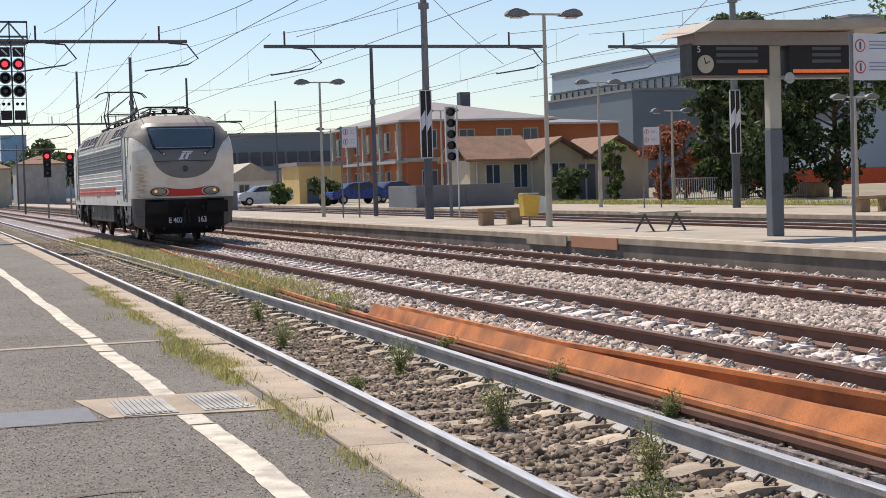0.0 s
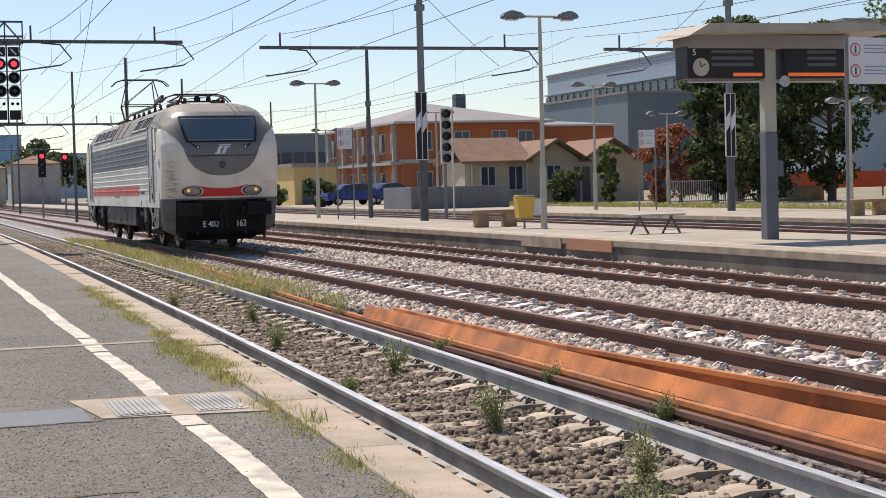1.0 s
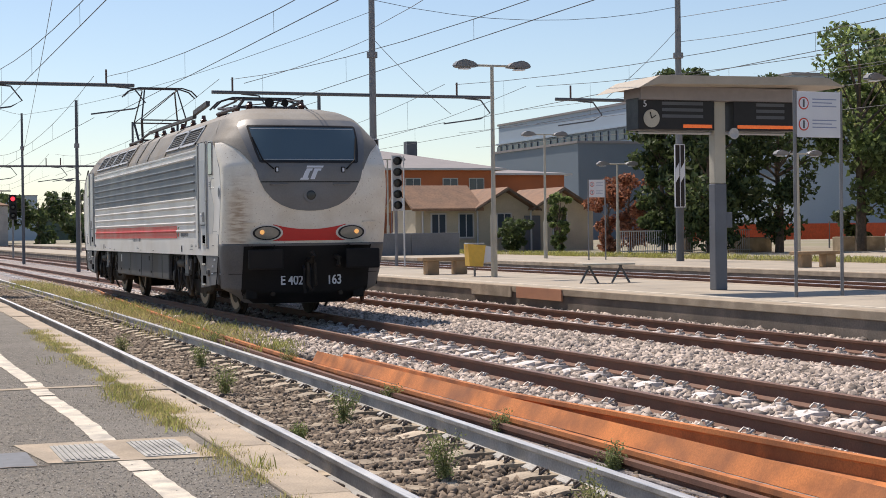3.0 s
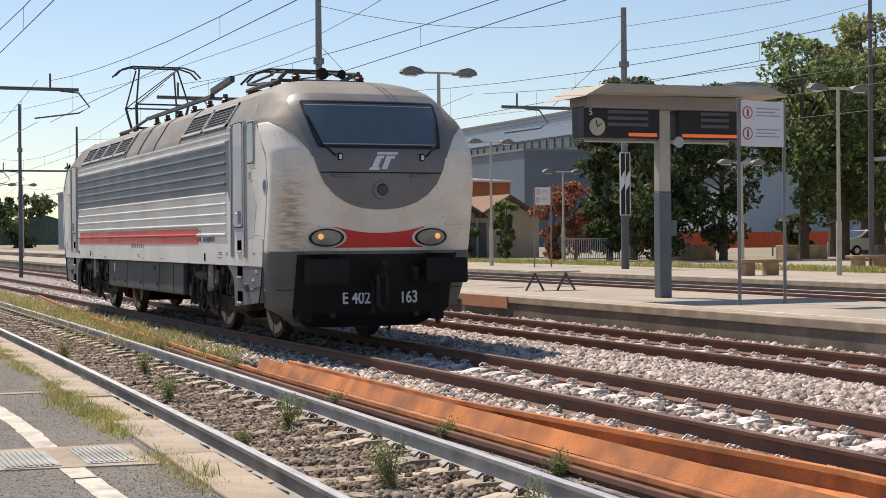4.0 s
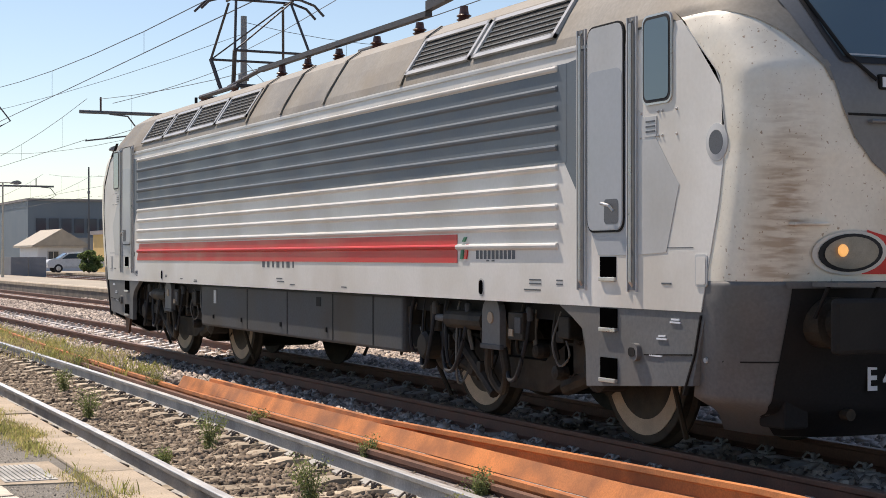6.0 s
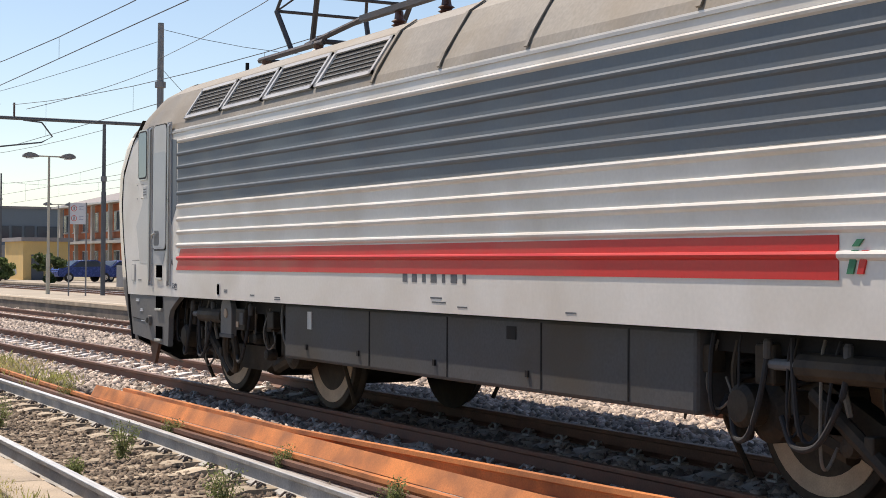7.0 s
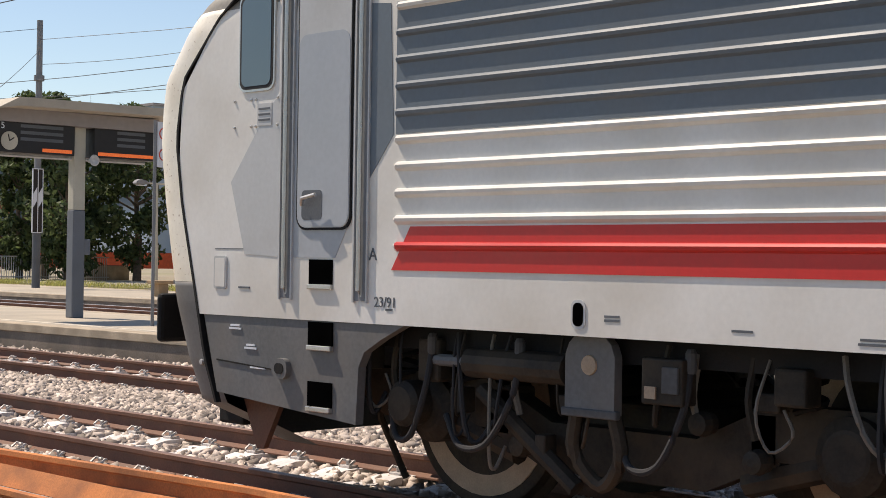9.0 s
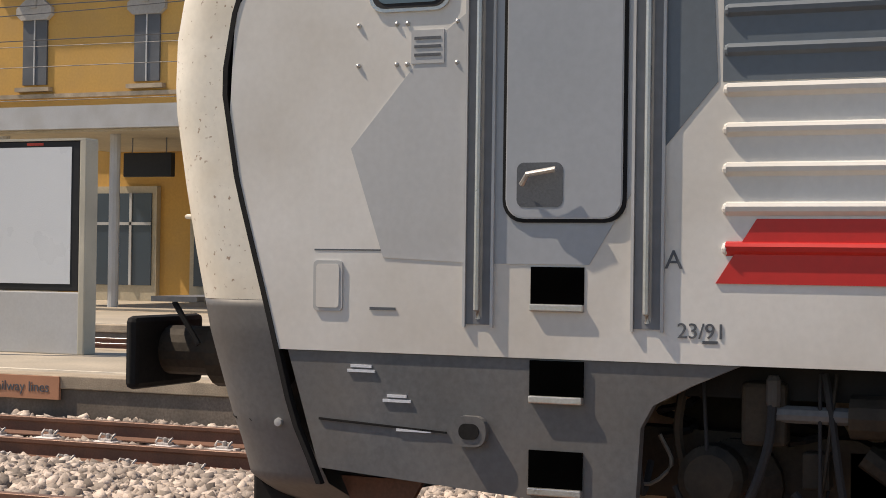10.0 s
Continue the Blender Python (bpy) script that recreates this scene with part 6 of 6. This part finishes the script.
def car(x, y, z0, yaw, paint, label, van=False):
    e = thing("parked_car", label, "car", pose(x, y, z0, 0, 0, yaw), group="parked cars")
    prof = [(-2.05, .35), (-2.1, .75), (-1.9, .95), (-1.2, 1.0), (-.6, 1.42), (.7, 1.48), (1.5, 1.05), (2.0, .95), (2.1, .6), (2.05, .35)]
    if van:
        prof = [(-2.3, .35), (-2.35, .95), (-1.7, 1.15), (-1.1, 1.85), (2.2, 1.9), (2.3, .35)]
    bm = PR(prof, "y", -.82, .82)
    bmesh.ops.bevel(bm, geom=bm.edges[:], offset=.06, segments=2, affect="EDGES")
    part("body", bm, paint, e)
    for s in (-1, 1):
        part("side_window", PR([(-1.05, 1.0), (-.55, 1.36), (.65, 1.41), (1.25, 1.05)] if not van else [(-1.5, 1.2), (-1.05, 1.7), (-.2, 1.72), (-.2, 1.2)], "y", s * .83 - .01, s * .83 + .01), "glass_far", e)
        for xx in (-1.3, 1.3):
            w = part("wheel", lathe(bmesh.new(), [(.31, s * .7), (.31, s * .85), (.2, s * .86)], "y", 16, (xx, 0, .31)), "rubber", e)
            part("hub", lathe(bmesh.new(), [(.19, s * .855), (.15, s * .87), (.01, s * .875)], "y", 12, (xx, 0, .31)), "steel", w)
    part("windscreen", PR([(-1.22, 1.0), (-.62, 1.40), (-.66, 1.42), (-1.26, 1.02)] if not van else [(-1.72, 1.15), (-1.12, 1.83), (-1.16, 1.85), (-1.76, 1.17)], "y", -.7, .7), "glass_far", e)
    return e


car(28.6, 104, .42, 10, "car_blue", "parked dark blue hatchback")
car(31.6, 106, .42, 25, "car_blue", "parked bright blue car")
car(24.8, 116, .42, 0, "car_white", "parked white car far off")
car(40.0, 112, .42, 0, "car_white", "white van by the brick building", True)
car(55.5, 72, .42, 0, "car_white", "parked white car behind the trees")
car(62.5, 80, .42, 0, "car_white", "white van behind the trees", True)


# ---- plants ----
def leaves(bm_v, bm_f, c, r, n, size, rng, squash=1.0):
    """n leaf quads round c, denser near the skin of the clump."""
    d = rng.normal(size=(n, 3))
    d /= np.linalg.norm(d, axis=1)[:, None]
    rad = r * rng.uniform(.35, 1.0, n) ** .6
    p = np.array(c) + d * rad[:, None] * np.array((1, 1, squash))
    a = rng.normal(size=(n, 3))
    a /= np.linalg.norm(a, axis=1)[:, None]
    b = np.cross(a, rng.normal(size=(n, 3)))
    b /= np.linalg.norm(b, axis=1)[:, None] + 1e-9
    s = size * rng.uniform(.6, 1.3, n)[:, None]
    base = sum(len(v) for v in bm_v)
    bm_v.append(np.stack([p - a * s, p - b * s * .55, p + a * s, p + b * s * .55], 1).reshape(-1, 3))
    bm_f.append(base + np.arange(n * 4).reshape(-1, 4))


def leaf_mesh(name, vs, fs, material, parent, label=""):
    me = bpy.data.meshes.new(name)
    me.from_pydata(np.concatenate(vs).tolist(), [], np.concatenate(fs).tolist())
    me.materials.append(M[material])
    ob = new(name, me)
    ob.parent = parent
    if label:
        ob["label"] = label
    return ob


def tree(x, y, z0, h, crown, material, label, seed, low=.25, clumps=34, per=170, size=.17, narrow=1.0):
    rng = np.random.default_rng(seed)
    e = thing("tree", label, "tree", pose(x, y, z0), group="trees")
    tr = bmesh.new()
    tube(tr, [(0, 0, 0), (.1, .05, h * .25), (-.05, .1, h * .5), (.05, 0, h * .85)], h * .028, 10, h * .006)
    vs, fs = [], []
    for i in range(clumps):
        q, u = rng.uniform(0, 6.28), rng.uniform(0, 1)
        z = h * (low + (1 - low) * u)
        k = crown * (math.sin(math.pi * min(1, .15 + .8 * (1 - u) ** .8)) * .9 + .12) * narrow
        rr = k * rng.uniform(.25, 1.0)
        c = (rr * math.cos(q), rr * math.sin(q), z)
        leaves(vs, fs, c, crown * rng.uniform(.16, .38), per, size, rng, .75)
        if i % 2 == 0:
            tube(tr, [(0, 0, z * .72), (c[0] * .5, c[1] * .5, z * .86), c], h * .008, 5, h * .002)
    part("trunk", tr, "bark", e)
    leaf_mesh("crown", vs, fs, material, e)
    return e


TREES = ((36.2, 66.5, 6.5, 2.2, "leaf_dark", .1), (37.0, 63.5, 7.2, 3.0, "leaf_dark", .1), (41.0, 64, 7.9, 3.0, "leaf_dark", .12), (39.5, 70, 9.0, 2.0, "leaf_dark", .2),
         (44.5, 62.5, 10.4, 3.0, "leaf", .18), (48.0, 64, 10.0, 3.2, "leaf", .2), (52, 66.5, 12.4, 3.3, "leaf_yellow", .2), (48.5, 57.8, 10.4, 2.5, "leaf", .25), (56, 70, 10.5, 3.5, "leaf", .2), (60, 78, 12, 4.0, "leaf", .2),
         (60.0, 53, 8.5, 3.0, "leaf", .2), (66, 58, 9, 3.0, "leaf_yellow", .2), (62, 46, 8, 2.8, "leaf", .2), (52.5, 71, 11.5, 2.6, "leaf_yellow", .35), (71, 48, 9, 3, "leaf", .2))
for i, (x, y, h, c, m, low) in enumerate(TREES):
    tree(x, y, .4, h, c, m, "broad leafy tree with dense dark foliage" if "dark" in m else "tall leafy tree with open green crown", 10 + i, low, 44, 150, .16)
for i, (x, y, h, c, m) in enumerate(((34.3, 68.5, 3.2, 1.3, "leaf_red"), (36.2, 70, 4.0, 1.5, "leaf_red"), (32.6, 70.5, 3.0, .55, "leaf"), (33.6, 73, 2.2, .5, "leaf_dark"), (35, 82, 2.4, 1.2, "leaf_dark"), (25.4, 100, 1.9, 1.0, "leaf_dark"), (25, 112, 1.5, 1.0, "leaf"), (47.5, 67, 2.2, 1.1, "leaf_dark"), (52.5, 60, 2.0, 1.0, "leaf_dark"))):
    tree(x, y, .4, h, c, m, "reddish flowering shrub beside the fence" if "red" in m else "rounded green shrub beside the platform", 60 + i, .1, 22, 130, .12)
for i, (x, y) in enumerate(((3, 320), (14, 330), (22, 300), (30, 280), (-2, 300), (8, 360), (18, 380), (40, 300))):
    tree(x, y, 0, 9 + i % 3, 6, "leaf_dark", "distant dark tree beside the line", 90 + i, .05, 20, 60, .6)
bm = bmesh.new()
top = [bm.verts.new((-200 + i * 10, 900, 14 + 7 * noise.noise((i * .35, 0, 0)) + 3 * noise.noise((i * 1.3, 2, 0)))) for i in range(80)]
bot = [bm.verts.new((-200 + i * 10, 895, -3)) for i in range(80)]
for i in range(79):
    bm.faces.new((bot[i], bot[i + 1], top[i + 1], top[i]))
tagged(part("backdrop", bm, "hill"), "hazy wooded skyline far off", "skyline", kind="structure")
bt = house("glass_tower", "distant blue glass office tower", 33, 43, 650, 670, 0, 26, "tower")
bt2 = house("distant_block", "distant pale block of flats", 52, 64, 600, 640, 0, 17, "office")
house("distant_houses", "distant low houses beside the line", 8, 14, 250, 262, 0, 6, "cream", rise=1.5, roof_mat="tiles")
house("distant_houses", "distant low houses beside the line", 16, 24, 270, 280, 0, 7, "concrete", rise=1.5, roof_mat="tiles")


def tufts(name, label, spots, material, blade_h, n, seed, spread):
    rng = np.random.default_rng(seed)
    vs, fs = [], []
    k = 0
    for x, y, z in spots:
        m = int(1.9 * n * rng.uniform(.4, 1.5))
        bx, by = x + rng.normal(0, spread[0], m), y + rng.normal(0, spread[1], m)
        hh = blade_h * rng.uniform(.35, 1.2, m)
        q = rng.uniform(0, 6.28, m)
        lean = rng.uniform(.1, .7, m) * hh
        w = rng.uniform(.002, .0045, m)
        for i in range(m):
            cx, sx = math.cos(q[i]), math.sin(q[i])
            vs.append([(bx[i] - sx * w[i], by[i] + cx * w[i], z), (bx[i] + sx * w[i], by[i] - cx * w[i], z), (bx[i] + cx * lean[i] * .45 + sx * w[i] * .7, by[i] + sx * lean[i] * .45 - cx * w[i] * .7, z + hh[i] * .65), (bx[i] + cx * lean[i], by[i] + sx * lean[i], z + hh[i])])
            fs.append([(k, k + 1, k + 2), (k, k + 2, k + 3)])
            k += 4
    me = bpy.data.meshes.new(name)
    me.from_pydata([p for v in vs for p in v], [], [f for t in fs for f in t])
    me.materials.append(M[material])
    return tagged(new(name, me), label, "grass", kind="stuff")


rng = np.random.default_rng(4)
verge = [(2.12 + swing(y) + rng.normal(0, .06), y, .2) for y in np.concatenate([rng.uniform(10.8, 14.5, 70), rng.uniform(14.5, 24, 70), rng.uniform(8.2, 10, 12), rng.uniform(6, 8, 6)])]
tufts("verge_grass", "green and yellow grass growing along the edging joint", verge, "grass", .042, 16, 1, (.05, .10))
tufts("verge_dry_grass", "dry yellow grass along the edging joint", verge, "dry_grass", .035, 34, 2, (.07, .12))
tufts("tall_verge_grass", "taller green grass tufts at the edging", [(2.1, 11.0, .2), (2.08, 12.6, .2), (2.06, 13.4, .2), (2.15, 10.0, .2), (1.95, 17.5, .2), (2.2, 8.9, .2)], "grass", .10, 14, 3, (.04, .06))
tufts("track_bank_grass", "dry green grass bank between the tracks", [(5.6 + rng.normal(0, .28), y, -.08) for y in rng.uniform(24, 60, 170)], "dry_grass", .13, 40, 5, (.18, .3))
tufts("track_bank_green", "green weeds on the bank between the tracks", [(5.6 + rng.normal(0, .3), y, -.08) for y in rng.uniform(21, 55, 90)], "grass", .15, 30, 6, (.15, .25))
tufts("far_verge_grass", "grass verge behind the far platform", [(31.35 + rng.normal(0, .2), y, .4) for y in rng.uniform(34, 90, 200)], "grass", .22, 40, 7, (.2, .3))
WEEDS = ((4.02, 8.2, .34), (3.86, 10.4, .34), (4.05, 13.8, .3), (3.6, 17, .3), (4.95, 19.5, .3), (4.9, 24, .3), (4.98, 12.2, .2), (4.95, 9.9, .22), (4.9, 15.0, .2), (3.3, 12.5, .14), (3.5, 7.0, .25), (4.0, 20.5, .28), (3.4, 23.5, .25))
for i, (x, y, h) in enumerate(WEEDS):
    rg = np.random.default_rng(300 + i)
    e = thing("weed", "bushy green weed growing in the old ballast", "weed", pose(x + swing(y), y, -.17), group="weeds")
    h *= .75
    st, vs, fs = bmesh.new(), [], []
    for k in range(13):
        q, u = rg.uniform(0, 6.28), rg.uniform(.3, 1)
        tip = (h * .7 * u * math.cos(q), h * .7 * u * math.sin(q), h * rg.uniform(.6, 1.2) + .05)
        tube(st, [(0, 0, 0), (tip[0] * .4, tip[1] * .4, tip[2] * .6), tip], .004, 4, .002)
        for f in (.15, .35, .55, .75, .95):
            leaves(vs, fs, (tip[0] * f, tip[1] * f, tip[2] * f), .06, 15, .011, rg)
    part("stem", st, "weed", e)["kind"] = "stuff"
    leaf_mesh("foliage", vs, fs, "weed" if i % 4 else "leaf_yellow", e)


# ---- ballast stones ----
def stones(name, label, zones, material, seed, size, swept=False):
    """Loose angular stones scattered over strips of the bed."""
    rg = np.random.default_rng(seed)
    cube = np.array([(-1, -1, -1), (1, -1, -1), (1, 1, -1), (-1, 1, -1), (-1, -1, 1), (1, -1, 1), (1, 1, 1), (-1, 1, 1)], float)
    quad = np.array([(3, 2, 1, 0), (4, 5, 6, 7), (0, 1, 5, 4), (1, 2, 6, 5), (2, 3, 7, 6), (3, 0, 4, 7)])
    P = []
    for x0, x1, y0, y1, z0, z1, dens in zones:
        n = int((x1 - x0) * (y1 - y0) * dens)
        u = rg.uniform(0, 1, n)
        P.append(np.stack([x0 + (x1 - x0) * u, rg.uniform(y0, y1, n), z0 + (z1 - z0) * u + rg.uniform(-.3, .25, n) * size], 1))
    P = np.concatenate(P)
    if swept:
        P[:, 0] += [swing(y) for y in P[:, 1]]
    n = len(P)
    v = cube[None] * rg.uniform(.55, 1.0, (n, 8, 3))
    v[:, 4:, :2] *= rg.uniform(.4, .95, (n, 1, 1))
    v *= (size * rg.uniform(.5, 1.25, (n, 1, 1))) * rg.uniform(.6, 1.2, (n, 1, 3))
    for a, b in ((0, 1), (1, 2), (0, 2)):
        q = rg.uniform(0, 6.28, n)[:, None]
        c, s = np.cos(q), np.sin(q)
        va, vb = v[:, :, a].copy(), v[:, :, b].copy()
        v[:, :, a], v[:, :, b] = va * c - vb * s, va * s + vb * c
    v += P[:, None]
    f = (np.arange(n) * 8)[:, None, None] + quad[None]
    me = bpy.data.meshes.new(name)
    me.vertices.add(n * 8)
    me.vertices.foreach_set("co", v.reshape(-1))
    me.loops.add(n * 24)
    me.loops.foreach_set("vertex_index", f.reshape(-1).astype(np.int32))
    me.polygons.add(n * 6)
    me.polygons.foreach_set("loop_start", np.arange(0, n * 24, 4, dtype=np.int32))
    me.update(calc_edges=True)
    me.materials.append(M[material])
    return tagged(new(name, me), label, "ballast", kind="stuff")


def zones(rows):
    out = []
    for x0, x1, z0, z1, d in rows:
        for y0, y1, k in ((2, 16, 1.0), (16, 28, .75), (28, 60, .35)):
            out.append((x0, x1, y0, y1, z0, z1, d * k))
    return out


stones("ballast_stones", "loose pinkish grey ballast stones between the rails", zones([
    (5.7, 6.66, -.09, -.09, 300), (6.84, 8.16, -.125, -.125, 150), (8.34, 9.1, -.09, -.02, 420), (9.1, 10.2, -.02, -.03, 420), (10.2, 10.75, -.03, -.09, 400), (10.94, 12.26, -.12, -.12, 170), (12.45, 13.25, -.08, -.02, 260)]), "stone", 21, .048)
stones("old_ballast_stones", "dirty brown ballast stones half buried in earth", zones([
    (2.49, 3.0, -.16, -.17, 260), (3.2, 4.55, -.188, -.188, 430), (4.7, 5.1, -.15, -.12, 300)]), "stone_old", 22, .034, True)

stones("asphalt_grit", "pale grit showing in the worn asphalt", [(-.3, 2.1, 5.2, 10, .1985, .1985, 1700), (-.3, 2.1, 10, 16, .1985, .1985, 1000), (-.3, 2.1, 16, 32, .1985, .1985, 350)], "grit", 23, .0052)
stones("asphalt_dark_grit", "dark grit and pits in the worn asphalt", [(-.3, 2.1, 5.2, 10, .198, .198, 1100), (-.3, 2.1, 10, 16, .198, .198, 600), (-.3, 2.1, 16, 32, .198, .198, 200)], "grit_dark", 24, .0052)


# ---- movement ----
def motions():
    table = [(0, 55.05), (1, 48.5), (2, 42.05), (3.8, 30.73), (4, 29.4), (4.5, 26.25), (5, 23.32), (5.5, 20.06), (6, 17.07), (6.2, 15.95), (7.3, 9.47), (7.5, 8.5), (8, 5.62), (8.5, 2.77), (9, .17), (9.5, -2.52), (10, -5.22)]
    ts, ys = np.array(table).T
    poly = np.polyfit(ts, ys, 4)
    rest = ys - np.polyval(poly, ts)

    def along(t):
        return float(np.polyval(poly, t) + np.interp(t, ts, rest))
    walk(loco, [(i * .25, pose(C2, along(i * .25), Z2)) for i in range(41)])
    for ws, y in WHEELSETS:
        walk(ws, [(i * .1, pose(0, y * LENGTH, .625, math.degrees((along(i * .1) - along(0)) / -.625))) for i in range(101)])


motions()
